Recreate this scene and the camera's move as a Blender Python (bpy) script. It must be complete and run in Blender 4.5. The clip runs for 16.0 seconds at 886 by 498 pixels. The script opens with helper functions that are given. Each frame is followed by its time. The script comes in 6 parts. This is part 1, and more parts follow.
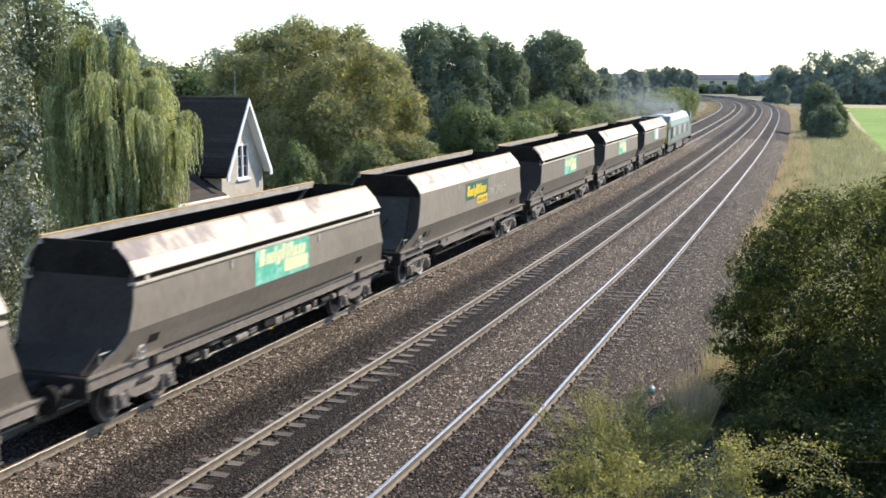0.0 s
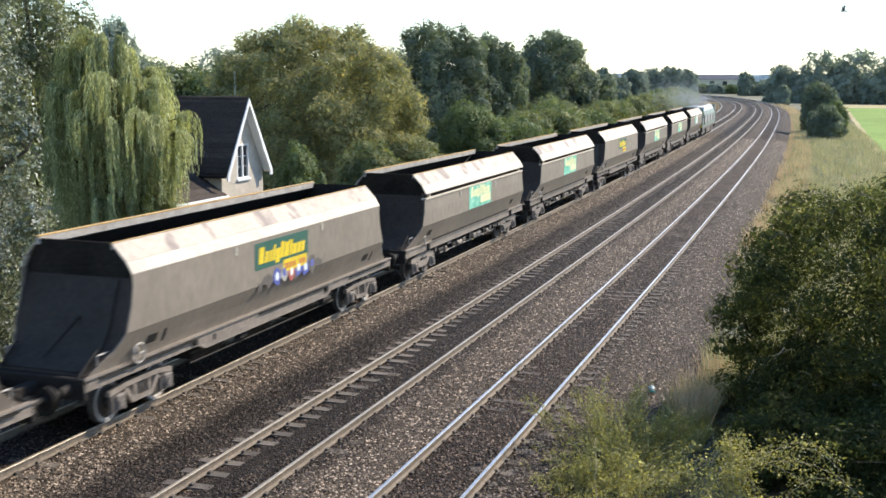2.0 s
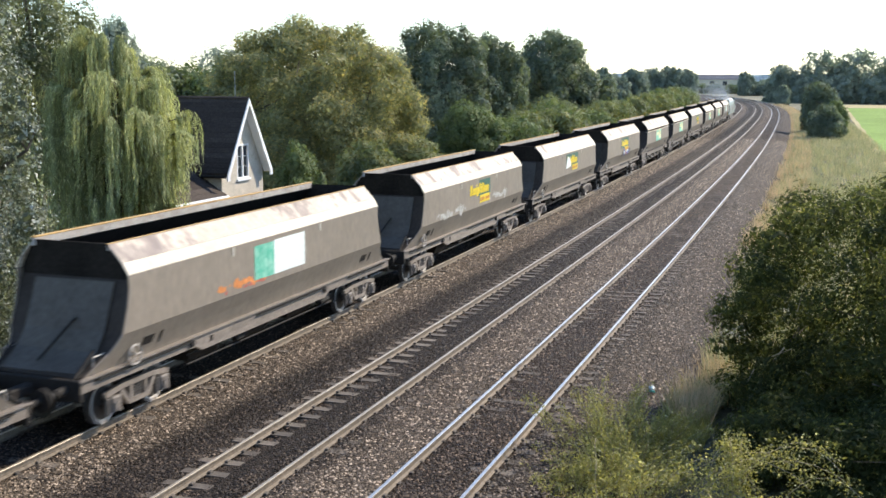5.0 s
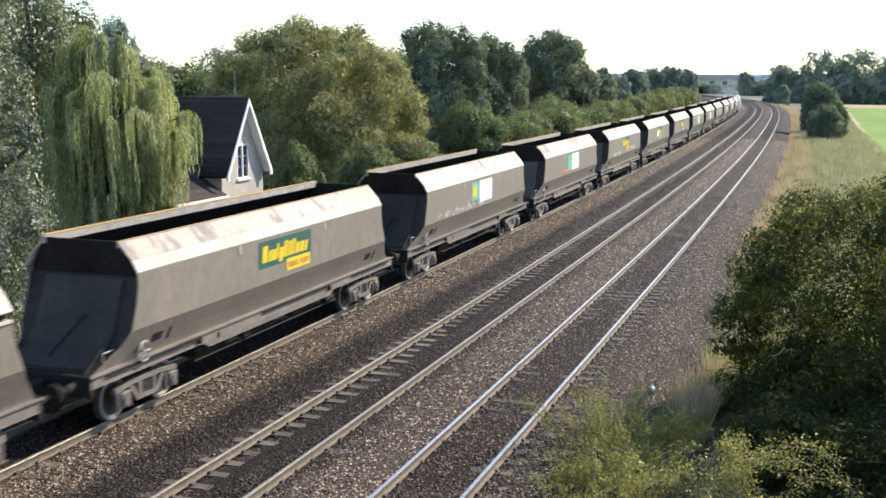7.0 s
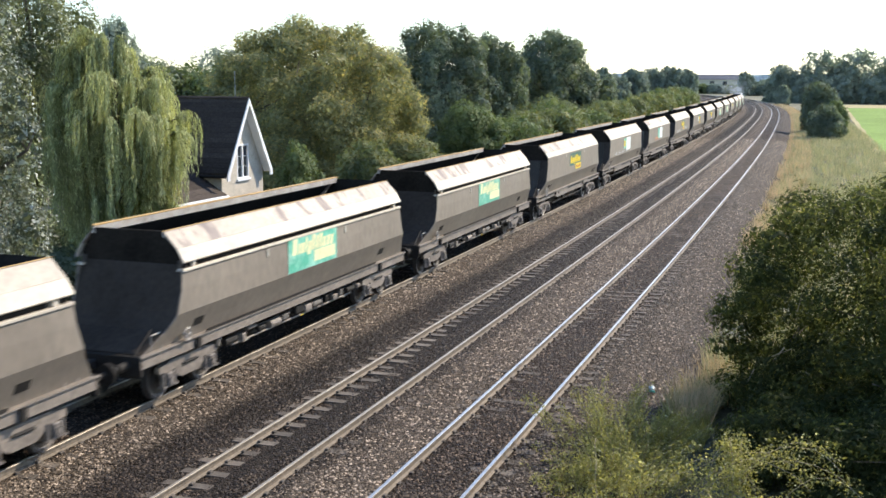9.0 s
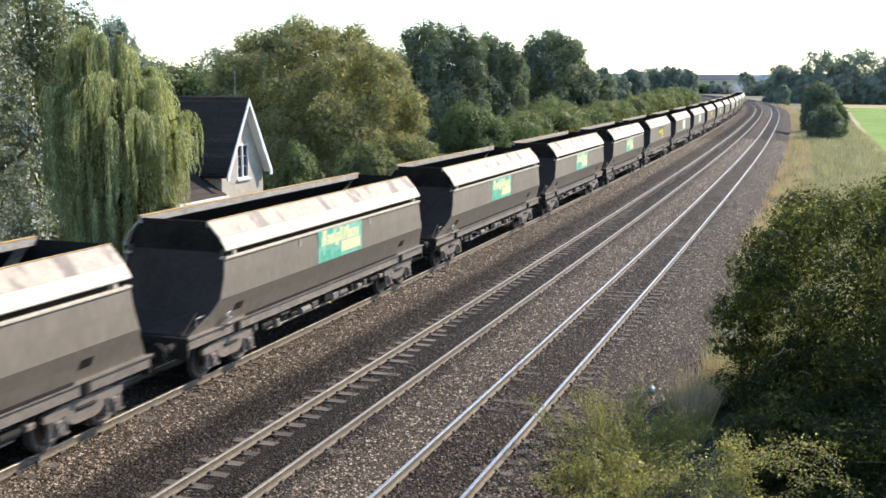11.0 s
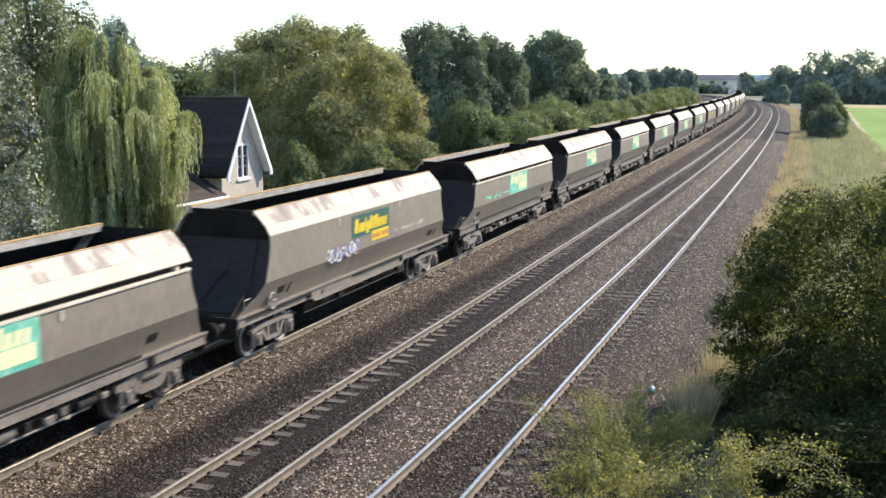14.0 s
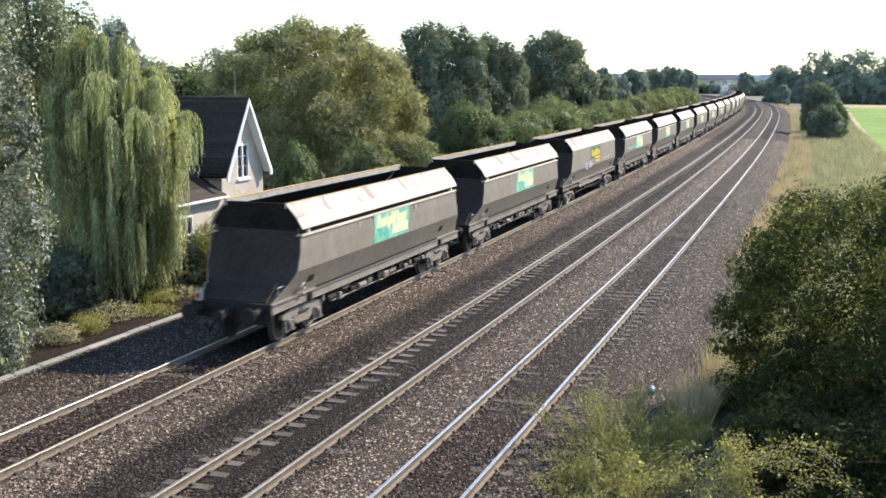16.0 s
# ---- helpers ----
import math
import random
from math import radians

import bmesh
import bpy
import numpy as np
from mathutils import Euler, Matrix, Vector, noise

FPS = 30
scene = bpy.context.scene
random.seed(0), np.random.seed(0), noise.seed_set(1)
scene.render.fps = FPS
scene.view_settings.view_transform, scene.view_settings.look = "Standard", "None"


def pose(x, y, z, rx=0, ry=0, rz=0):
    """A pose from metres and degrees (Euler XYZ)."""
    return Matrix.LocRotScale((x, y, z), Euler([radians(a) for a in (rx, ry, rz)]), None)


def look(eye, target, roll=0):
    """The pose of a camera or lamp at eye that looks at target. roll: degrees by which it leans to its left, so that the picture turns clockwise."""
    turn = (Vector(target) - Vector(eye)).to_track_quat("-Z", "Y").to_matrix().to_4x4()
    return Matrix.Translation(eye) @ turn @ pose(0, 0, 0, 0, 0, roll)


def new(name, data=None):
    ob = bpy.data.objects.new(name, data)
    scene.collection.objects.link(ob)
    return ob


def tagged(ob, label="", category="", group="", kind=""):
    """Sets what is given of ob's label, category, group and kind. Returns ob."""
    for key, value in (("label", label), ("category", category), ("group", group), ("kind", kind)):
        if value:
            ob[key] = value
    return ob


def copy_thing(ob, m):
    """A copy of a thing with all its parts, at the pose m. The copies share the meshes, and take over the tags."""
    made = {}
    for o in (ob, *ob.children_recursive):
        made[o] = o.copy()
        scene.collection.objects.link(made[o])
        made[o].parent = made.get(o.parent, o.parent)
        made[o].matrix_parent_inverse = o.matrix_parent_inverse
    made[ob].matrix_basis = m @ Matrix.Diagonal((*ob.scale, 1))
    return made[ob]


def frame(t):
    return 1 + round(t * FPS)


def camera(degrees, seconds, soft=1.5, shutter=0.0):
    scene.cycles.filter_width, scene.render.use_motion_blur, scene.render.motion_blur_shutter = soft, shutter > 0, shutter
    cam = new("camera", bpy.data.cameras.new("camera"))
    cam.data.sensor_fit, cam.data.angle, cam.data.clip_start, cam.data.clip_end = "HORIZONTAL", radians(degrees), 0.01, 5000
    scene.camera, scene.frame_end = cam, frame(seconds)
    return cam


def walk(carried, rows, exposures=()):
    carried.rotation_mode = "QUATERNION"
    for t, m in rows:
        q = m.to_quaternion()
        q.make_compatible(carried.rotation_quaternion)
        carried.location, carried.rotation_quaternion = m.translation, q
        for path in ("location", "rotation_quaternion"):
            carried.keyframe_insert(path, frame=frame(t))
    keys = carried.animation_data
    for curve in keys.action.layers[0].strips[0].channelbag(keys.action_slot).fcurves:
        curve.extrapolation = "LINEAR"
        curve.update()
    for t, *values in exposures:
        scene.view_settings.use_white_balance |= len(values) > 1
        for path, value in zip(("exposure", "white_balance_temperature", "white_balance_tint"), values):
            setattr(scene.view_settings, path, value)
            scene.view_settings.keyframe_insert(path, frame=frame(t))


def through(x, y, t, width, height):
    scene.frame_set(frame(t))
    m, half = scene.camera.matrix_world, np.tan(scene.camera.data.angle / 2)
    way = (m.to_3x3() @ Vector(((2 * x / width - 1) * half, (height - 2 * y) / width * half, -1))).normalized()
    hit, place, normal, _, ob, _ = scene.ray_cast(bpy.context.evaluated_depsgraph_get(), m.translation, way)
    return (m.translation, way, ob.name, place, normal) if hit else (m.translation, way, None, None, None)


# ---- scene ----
cam = camera(43.068, 16.0, soft=1.6, shutter=0.25)
YAW, PITCH = 19.2443, -8.7076
_turn = Matrix.Rotation(radians(YAW), 4, "Z") @ Matrix.Rotation(radians(90 + PITCH), 4, "X") @ Matrix.Rotation(radians(0.3021), 4, "Z")
CAM_POSE = Matrix.Translation((0, 0, 7.2465)) @ _turn
walk(cam, [(0.0, CAM_POSE), (16.0, CAM_POSE)], exposures=[(0.0, 0.86), (15.5, 0.86), (16.0, 0.97)])

# ---- daylight: sun ahead and to the right of the line ----
SUN_AZ, SUN_EL = radians(33.4), radians(37.5)
world = bpy.data.worlds.new("daylight")
scene.world = world
world.use_nodes = True
_sky = world.node_tree.nodes.new("ShaderNodeTexSky")
_sky.sky_type, _sky.sun_disc = "NISHITA", False
_sky.sun_elevation, _sky.sun_rotation = SUN_EL, SUN_AZ
_sky.air_density, _sky.dust_density, _sky.ozone_density = 1.0, 0.25, 2.0
_bg = world.node_tree.nodes["Background"]
_bg.inputs["Strength"].default_value = 0.15
_cool = world.node_tree.nodes.new("ShaderNodeMix")
_cool.data_type, _cool.blend_type = "RGBA", "MULTIPLY"
_cool.inputs[0].default_value, _cool.inputs[7].default_value = 1.0, (0.955, 1.0, 1.085, 1)
world.node_tree.links.new(_sky.outputs["Color"], _cool.inputs[6])
world.node_tree.links.new(_cool.outputs[2], _bg.inputs["Color"])
_sun = bpy.data.lights.new("sun", "SUN")
_sun.energy, _sun.angle, _sun.color = 4.15, radians(0.55), (1.0, 0.905, 0.77)
sun = new("sun", _sun)
_to = Vector((math.sin(SUN_AZ) * math.cos(SUN_EL), math.cos(SUN_AZ) * math.cos(SUN_EL), math.sin(SUN_EL)))
sun.matrix_world = look(_to * 50, (0, 0, 0))


# ---- materials ----
def ramp(nt, fac, stops):
    r = nt.nodes.new("ShaderNodeValToRGB")
    el = r.color_ramp.elements
    while len(el) < len(stops):
        el.new(0.5)
    for e, (p, c) in zip(el, stops):
        e.position, e.color = p, (*c, 1)
    nt.links.new(fac, r.inputs["Fac"])
    return r.outputs["Color"]


def tint(nt, a, b, fac, mode="MULTIPLY"):
    m = nt.nodes.new("ShaderNodeMix")
    m.data_type, m.blend_type = "RGBA", mode
    for key, v in ((6, a), (7, b)):
        if isinstance(v, tuple):
            m.inputs[key].default_value = (*v, 1)
        else:
            nt.links.new(v, m.inputs[key])
    if isinstance(fac, float):
        m.inputs[0].default_value = fac
    else:
        nt.links.new(fac, m.inputs[0])
    return m.outputs[2]


def coords(nt, scale=(1, 1, 1), world_space=False):
    c = nt.nodes.new("ShaderNodeNewGeometry" if world_space else "ShaderNodeTexCoord")
    mp = nt.nodes.new("ShaderNodeMapping")
    mp.inputs["Scale"].default_value = scale
    nt.links.new(c.outputs["Position" if world_space else "Object"], mp.inputs["Vector"])
    return mp.outputs["Vector"]


def noise_tex(nt, vec, scale, detail=4, rough=0.6):
    n = nt.nodes.new("ShaderNodeTexNoise")
    n.inputs["Scale"].default_value, n.inputs["Detail"].default_value, n.inputs["Roughness"].default_value = scale, detail, rough
    nt.links.new(vec, n.inputs["Vector"])
    return n.outputs["Fac"]


def shifted(nt, v):
    """Moves the pattern by a random step for each object, so that no two pieces wear alike."""
    oi = nt.nodes.new("ShaderNodeObjectInfo")
    step = nt.nodes.new("ShaderNodeVectorMath")
    step.operation = "MULTIPLY_ADD"
    nt.links.new(oi.outputs["Random"], step.inputs[0])
    step.inputs[1].default_value = (7.0, 61.0, 13.0)
    nt.links.new(v, step.inputs[2])
    return step.outputs[0]


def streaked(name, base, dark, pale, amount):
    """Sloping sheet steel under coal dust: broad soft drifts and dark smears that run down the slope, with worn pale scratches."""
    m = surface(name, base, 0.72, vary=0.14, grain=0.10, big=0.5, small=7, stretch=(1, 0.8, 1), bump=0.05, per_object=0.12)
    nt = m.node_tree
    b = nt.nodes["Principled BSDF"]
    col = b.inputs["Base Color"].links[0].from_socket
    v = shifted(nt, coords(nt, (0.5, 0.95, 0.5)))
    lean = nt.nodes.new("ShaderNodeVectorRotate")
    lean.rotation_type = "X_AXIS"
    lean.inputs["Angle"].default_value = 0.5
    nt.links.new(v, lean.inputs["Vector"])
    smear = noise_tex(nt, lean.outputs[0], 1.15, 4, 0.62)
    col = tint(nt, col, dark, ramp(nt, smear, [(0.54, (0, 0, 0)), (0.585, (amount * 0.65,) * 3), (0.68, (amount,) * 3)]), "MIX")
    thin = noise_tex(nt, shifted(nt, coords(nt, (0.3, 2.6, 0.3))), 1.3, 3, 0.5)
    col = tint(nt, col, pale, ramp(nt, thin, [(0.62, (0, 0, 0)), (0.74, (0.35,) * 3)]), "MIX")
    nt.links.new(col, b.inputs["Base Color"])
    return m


def surface(name, base, rough=0.7, metal=0.0, vary=0.25, grain=0.15, big=0.6, small=18.0, stretch=(1, 1, 1), bump=0.15, bump_scale=40.0,
            dirt=None, dirt_amount=0.4, world_space=False, per_object=0.0, spec=0.4):
    """A painted, worn or mineral surface: colour drift at two scales, an optional second colour in stains, fine relief."""
    m = bpy.data.materials.new(name)
    m.use_nodes = True
    nt = m.node_tree
    b = nt.nodes["Principled BSDF"]
    v = coords(nt, stretch, world_space)
    if per_object:
        v = shifted(nt, v)
    n1 = noise_tex(nt, v, big, 5)
    n2 = noise_tex(nt, v, small, 4)
    lo = tuple(c * (1 - vary) for c in base)
    hi = tuple(min(1, c * (1 + vary)) for c in base)
    col = ramp(nt, n1, [(0.3, lo), (0.7, hi)])
    col = tint(nt, col, ramp(nt, n2, [(0.3, (1 - grain * 2,) * 3), (0.7, (1 + grain * 0.5,) * 3)]), 1.0)
    if dirt:
        n3 = noise_tex(nt, v, big * 3.1, 6, 0.7)
        col = tint(nt, col, dirt, ramp(nt, n3, [(0.45, (0, 0, 0)), (0.75, (dirt_amount,) * 3)]), "MIX")
    if per_object:
        oi = nt.nodes.new("ShaderNodeObjectInfo")
        col = tint(nt, col, ramp(nt, oi.outputs["Random"], [(0, (1 - per_object,) * 3), (1, (1 + per_object * 0.4,) * 3)]), 1.0)
    nt.links.new(col, b.inputs["Base Color"])
    b.inputs["Roughness"].default_value, b.inputs["Metallic"].default_value = rough, metal
    b.inputs["Specular IOR Level"].default_value = spec
    if bump:
        bn = nt.nodes.new("ShaderNodeBump")
        bn.inputs["Strength"].default_value, bn.inputs["Distance"].default_value = bump, 0.02
        nt.links.new(noise_tex(nt, v, bump_scale, 3), bn.inputs["Height"])
        nt.links.new(bn.outputs["Normal"], b.inputs["Normal"])
    return m


def leaf_material(name, dark, light, odd=None, odd_share=0.1, through=0.35, rough=0.55, gloss=0.1, glow=(1.15, 1.2, 0.55)):
    """Leaves: a colour for each leaf, light passing through them."""
    m = bpy.data.materials.new(name)
    m.use_nodes = True
    nt = m.node_tree
    b = nt.nodes["Principled BSDF"]
    g = nt.nodes.new("ShaderNodeNewGeometry")
    dark = tuple(d + 0.42 * (c - d) for d, c in zip(dark, light))
    stops = [(0.0, dark), (0.75, light)]
    if odd:
        stops = [(0.0, dark), (1 - odd_share - 0.02, light), (1 - odd_share, odd), (1.0, odd)]
    col = ramp(nt, g.outputs["Random Per Island"], stops)
    v = coords(nt)
    col = tint(nt, col, ramp(nt, noise_tex(nt, v, 0.55, 3), [(0.3, (0.74, 0.78, 0.74)), (0.7, (1.18, 1.15, 1.05))]), 1.0)
    nt.links.new(col, b.inputs["Base Color"])
    b.inputs["Roughness"].default_value = rough
    b.inputs["Specular IOR Level"].default_value = gloss
    tr = nt.nodes.new("ShaderNodeBsdfTranslucent")
    nt.links.new(tint(nt, col, glow, 1.0), tr.inputs["Color"])
    mix = nt.nodes.new("ShaderNodeMixShader")
    mix.inputs[0].default_value = through
    nt.links.new(b.outputs[0], mix.inputs[1])
    nt.links.new(tr.outputs[0], mix.inputs[2])
    nt.links.new(mix.outputs[0], nt.nodes["Material Output"].inputs["Surface"])
    return m


def band_tint(nt, col, v):
    """Darker and lighter brown bands that run along the line between and beside the rails."""
    a = nt.nodes.new("ShaderNodeAttribute")
    a.attribute_name = "across"
    off = nt.nodes.new("ShaderNodeMath")
    off.operation = "MULTIPLY_ADD"
    nt.links.new(a.outputs["Fac"], off.inputs[0])
    off.inputs[1].default_value, off.inputs[2].default_value = 1 / 17.0, 20.0 / 17.0
    wob = nt.nodes.new("ShaderNodeMath")
    wob.operation = "MULTIPLY_ADD"
    nt.links.new(noise_tex(nt, v, 0.5, 5, 0.7), wob.inputs[0])
    wob.inputs[1].default_value = 0.05
    nt.links.new(off.outputs[0], wob.inputs[2])
    lighter, darkest, mid, brown = (1.12, 1.03, 0.95), (0.36, 0.315, 0.28), (0.76, 0.69, 0.63), (0.60, 0.50, 0.43)
    pale = (1.62, 1.51, 1.39)
    rows = [(0.0, brown), (0.06, brown), (0.10, mid), (0.17, lighter), (0.25, lighter), (0.28, brown), (0.355, brown), (0.38, pale), (0.43, pale), (0.465, darkest), (0.515, darkest), (0.545, mid), (0.57, brown),
            (0.59, darkest), (0.645, darkest), (0.665, mid), (0.69, pale), (0.75, pale), (0.778, brown), (0.85, brown), (0.88, mid), (0.915, lighter), (1.0, lighter)]
    return tint(nt, col, ramp(nt, wob.outputs[0], rows), 1.0)


def ballast_material():
    m = bpy.data.materials.new("crushed_stone")
    m.use_nodes = True
    nt = m.node_tree
    b = nt.nodes["Principled BSDF"]
    v = coords(nt)
    vo = nt.nodes.new("ShaderNodeTexVoronoi")
    vo.inputs["Scale"].default_value = 24.0
    nt.links.new(v, vo.inputs["Vector"])
    sep = nt.nodes.new("ShaderNodeSeparateColor")
    nt.links.new(vo.outputs["Color"], sep.inputs[0])
    col = ramp(nt, sep.outputs[0], [(0.0, (0.020, 0.0166, 0.0132)), (0.5, (0.058, 0.047, 0.0355)), (1.0, (0.17, 0.138, 0.106))])
    col = band_tint(nt, col, v)
    # Shade of the gaps between stones, painted as darker cell rims.
    col = tint(nt, col, ramp(nt, vo.outputs["Distance"], [(0.35, (1, 1, 1)), (0.75, (0.5, 0.47, 0.45))]), 1.0)
    nt.links.new(col, b.inputs["Base Color"])
    b.inputs["Roughness"].default_value, b.inputs["Specular IOR Level"].default_value = 0.8, 0.15
    bn = nt.nodes.new("ShaderNodeBump")
    bn.inputs["Strength"].default_value, bn.inputs["Distance"].default_value, bn.invert = 1.0, 0.06, True
    nt.links.new(vo.outputs["Distance"], bn.inputs["Height"])
    nt.links.new(bn.outputs["Normal"], b.inputs["Normal"])
    return m


def stone_material():
    m = bpy.data.materials.new("loose_stone")
    m.use_nodes = True
    nt = m.node_tree
    b = nt.nodes["Principled BSDF"]
    g = nt.nodes.new("ShaderNodeNewGeometry")
    col = ramp(nt, g.outputs["Random Per Island"], [(0.0, (0.018, 0.0152, 0.0122)), (0.4, (0.055, 0.0445, 0.0336)), (0.75, (0.118, 0.0965, 0.0745)), (1.0, (0.37, 0.308, 0.243))])
    col = band_tint(nt, col, coords(nt))
    nt.links.new(col, b.inputs["Base Color"])
    b.inputs["Roughness"].default_value, b.inputs["Specular IOR Level"].default_value = 0.55, 0.28
    return m


def ground_material():
    m = bpy.data.materials.new("rough_grassland")
    m.use_nodes = True
    nt = m.node_tree
    b = nt.nodes["Principled BSDF"]
    v = coords(nt)
    col = ramp(nt, noise_tex(nt, v, 0.11, 6, 0.65), [(0.3, (0.11, 0.118, 0.066)), (0.5, (0.18, 0.172, 0.105)), (0.68, (0.32, 0.255, 0.165))])
    col = tint(nt, col, ramp(nt, noise_tex(nt, v, 3.0, 6, 0.75), [(0.3, (0.5, 0.5, 0.5)), (0.7, (1.15, 1.15, 1.1))]), 1.0)
    nt.links.new(col, b.inputs["Base Color"])
    b.inputs["Roughness"].default_value = 0.95
    bn = nt.nodes.new("ShaderNodeBump")
    bn.inputs["Strength"].default_value, bn.inputs["Distance"].default_value = 0.8, 0.15
    nt.links.new(noise_tex(nt, v, 6.0, 5, 0.8), bn.inputs["Height"])
    nt.links.new(bn.outputs["Normal"], b.inputs["Normal"])
    return m


M_BALLAST, M_STONE, M_GROUND = ballast_material(), stone_material(), ground_material()
M_FIELD = surface("young_crop", (0.25, 0.345, 0.10), 0.95, spec=0.05, vary=0.15, grain=0.2, big=0.05, small=3.0, bump=0.6, bump_scale=9)
M_SOIL = surface("dry_stubble", (0.44, 0.36, 0.17), 0.95, vary=0.2, grain=0.25, big=0.2, small=5.0, bump=0.6, bump_scale=8)
M_SLEEPER = surface("weathered_concrete", (0.15, 0.122, 0.093), 0.85, vary=0.2, grain=0.2, big=1.5, small=25, dirt=(0.06, 0.048, 0.04), dirt_amount=0.7, per_object=0.4)
M_RAIL_RUST = surface("rusted_rail_side", (0.19, 0.148, 0.105), 0.75, vary=0.2, grain=0.2, big=0.8, small=12, bump=0.2)
M_RAIL_BRIGHT = surface("polished_rail_head", (0.66, 0.60, 0.53), 0.40, 1.0, vary=0.08, grain=0.08, big=0.5, small=8, bump=0.02)
M_RAIL_DULL = surface("dull_rail_head", (0.42, 0.36, 0.28), 0.45, 0.6, vary=0.1, grain=0.12, big=0.5, small=8, bump=0.05)
M_TROUGH = surface("pale_concrete", (0.38, 0.36, 0.32), 0.85, vary=0.15, grain=0.15, big=1.2, small=14, per_object=0.2)
M_BODY = surface("dusty_grey_paint", (0.242, 0.20, 0.154), 0.62, vary=0.13, grain=0.10, big=0.55, small=9, stretch=(1, 0.6, 0.35), bump=0.05,
                 dirt=(0.165, 0.13, 0.10), dirt_amount=0.4, per_object=0.10)
# Paler than the flank paint: sun on the slope, besides the dust.
M_SHOULDER = streaked("sun_paled_dusty_steel", (0.64, 0.555, 0.435), (0.44, 0.36, 0.30), (0.70, 0.63, 0.53), 0.4)
M_RIM = surface("worn_steel_rim", (0.44, 0.40, 0.35), 0.6, vary=0.2, grain=0.2, big=1.2, small=12, dirt=(0.34, 0.22, 0.13), dirt_amount=0.5)
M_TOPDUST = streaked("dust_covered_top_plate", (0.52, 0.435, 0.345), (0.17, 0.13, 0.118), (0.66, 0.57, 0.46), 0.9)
M_RUSTRIM = surface("rusty_edge", (0.50, 0.31, 0.11), 0.7, vary=0.25, grain=0.2, big=1.0, small=10)
# Coal black of the lining, also painted on the end hoods as shade.
M_COAL_SHADE = surface("coal_and_shade_black", (0.028, 0.024, 0.020), 0.9, spec=0.05, vary=0.3, grain=0.2, big=1.0, small=12)
# End sheets: bulkhead darkened for shade, slope sheet paler for the sky.
M_SLOPE = surface("dusty_skylit_slope_sheet", (0.105, 0.094, 0.078), 0.85, spec=0.05, vary=0.2, grain=0.10, big=0.5, small=8, dirt=(0.06, 0.05, 0.045), dirt_amount=0.5, per_object=0.55)
M_ENDSHEET = surface("shade_darkened_steel_sheet", (0.058, 0.046, 0.036), 0.7, spec=0.1, vary=0.25, grain=0.15, big=0.8, small=8, dirt=(0.065, 0.056, 0.05), dirt_amount=0.35)
M_FRAME = surface("dusty_underframe_steel", (0.25, 0.207, 0.167), 0.7, vary=0.18, grain=0.2, big=1.0, small=10, dirt=(0.17, 0.135, 0.11), dirt_amount=0.4, per_object=0.15)
M_BOGIE = surface("grimy_bogie_steel", (0.135, 0.118, 0.10), 0.75, vary=0.25, grain=0.25, big=2.0, small=14, dirt=(0.07, 0.055, 0.045), dirt_amount=0.6)
M_BLACK = surface("greasy_black_steel", (0.034, 0.030, 0.026), 0.7, spec=0.12, vary=0.2, grain=0.2, big=2, small=14)
M_WHEEL = surface("wheel_steel", (0.06, 0.052, 0.045), 0.6, 0.3, vary=0.2, grain=0.15, big=2, small=14)
M_DARKGREEN = surface("faded_dark_green_paint", (0.02, 0.105, 0.075), 0.5, vary=0.15, grain=0.1, big=1, small=8, dirt=(0.10, 0.11, 0.09), dirt_amount=0.3)
M_MINT = surface("bright_green_film", (0.10, 0.46, 0.31), 0.4, vary=0.12, grain=0.08, big=0.9, small=6, dirt=(0.58, 0.82, 0.70), dirt_amount=0.8, per_object=0.12)
M_YELLOW = surface("yellow_lettering_paint", (0.78, 0.56, 0.02), 0.5, vary=0.1, grain=0.1, big=1, small=10, per_object=0.1)
M_PALEYELLOW = surface("faded_yellow_film", (0.82, 0.80, 0.46), 0.5, vary=0.15, grain=0.1, big=1.2, small=8)
M_PALE = surface("white_patch_paint", (0.78, 0.83, 0.78), 0.5, vary=0.08, grain=0.08, big=1, small=9)
M_MARK = surface("white_stencil_paint", (0.44, 0.40, 0.33), 0.6, vary=0.1, grain=0.15, big=1, small=12)
M_RED = surface("red_spray_paint", (0.45, 0.12, 0.09), 0.6, vary=0.2, grain=0.15, big=2, small=10)
M_BLUE = surface("blue_spray_paint", (0.10, 0.12, 0.40), 0.6, vary=0.2, grain=0.15, big=2, small=10)
M_ORANGE = surface("orange_spray_paint", (0.62, 0.22, 0.06), 0.6, vary=0.2, grain=0.15, big=2, small=10)
M_CLOUDY = surface("greyed_spray_paint", (0.46, 0.44, 0.40), 0.7, vary=0.3, grain=0.25, big=3, small=10, dirt=(0.26, 0.23, 0.19), dirt_amount=0.9)
M_LOCO = surface("dark_green_loco_paint", (0.20, 0.245, 0.21), 0.45, vary=0.12, grain=0.08, big=0.8, small=8, dirt=(0.14, 0.14, 0.11), dirt_amount=0.4)
M_LOCOROOF = surface("grey_loco_roof", (0.5, 0.5, 0.48), 0.5, vary=0.12, grain=0.1, big=0.8, small=8)
M_SLATE = surface("dark_slate", (0.082, 0.066, 0.055), 0.9, spec=0.08, vary=0.2, grain=0.2, big=1.0, small=14, per_object=0.3)
M_RENDER = surface("pebbledash_wall", (0.66, 0.575, 0.455), 0.9, vary=0.15, grain=0.25, big=0.7, small=26, bump=0.5, bump_scale=60, dirt=(0.27, 0.25, 0.20), dirt_amount=0.5)
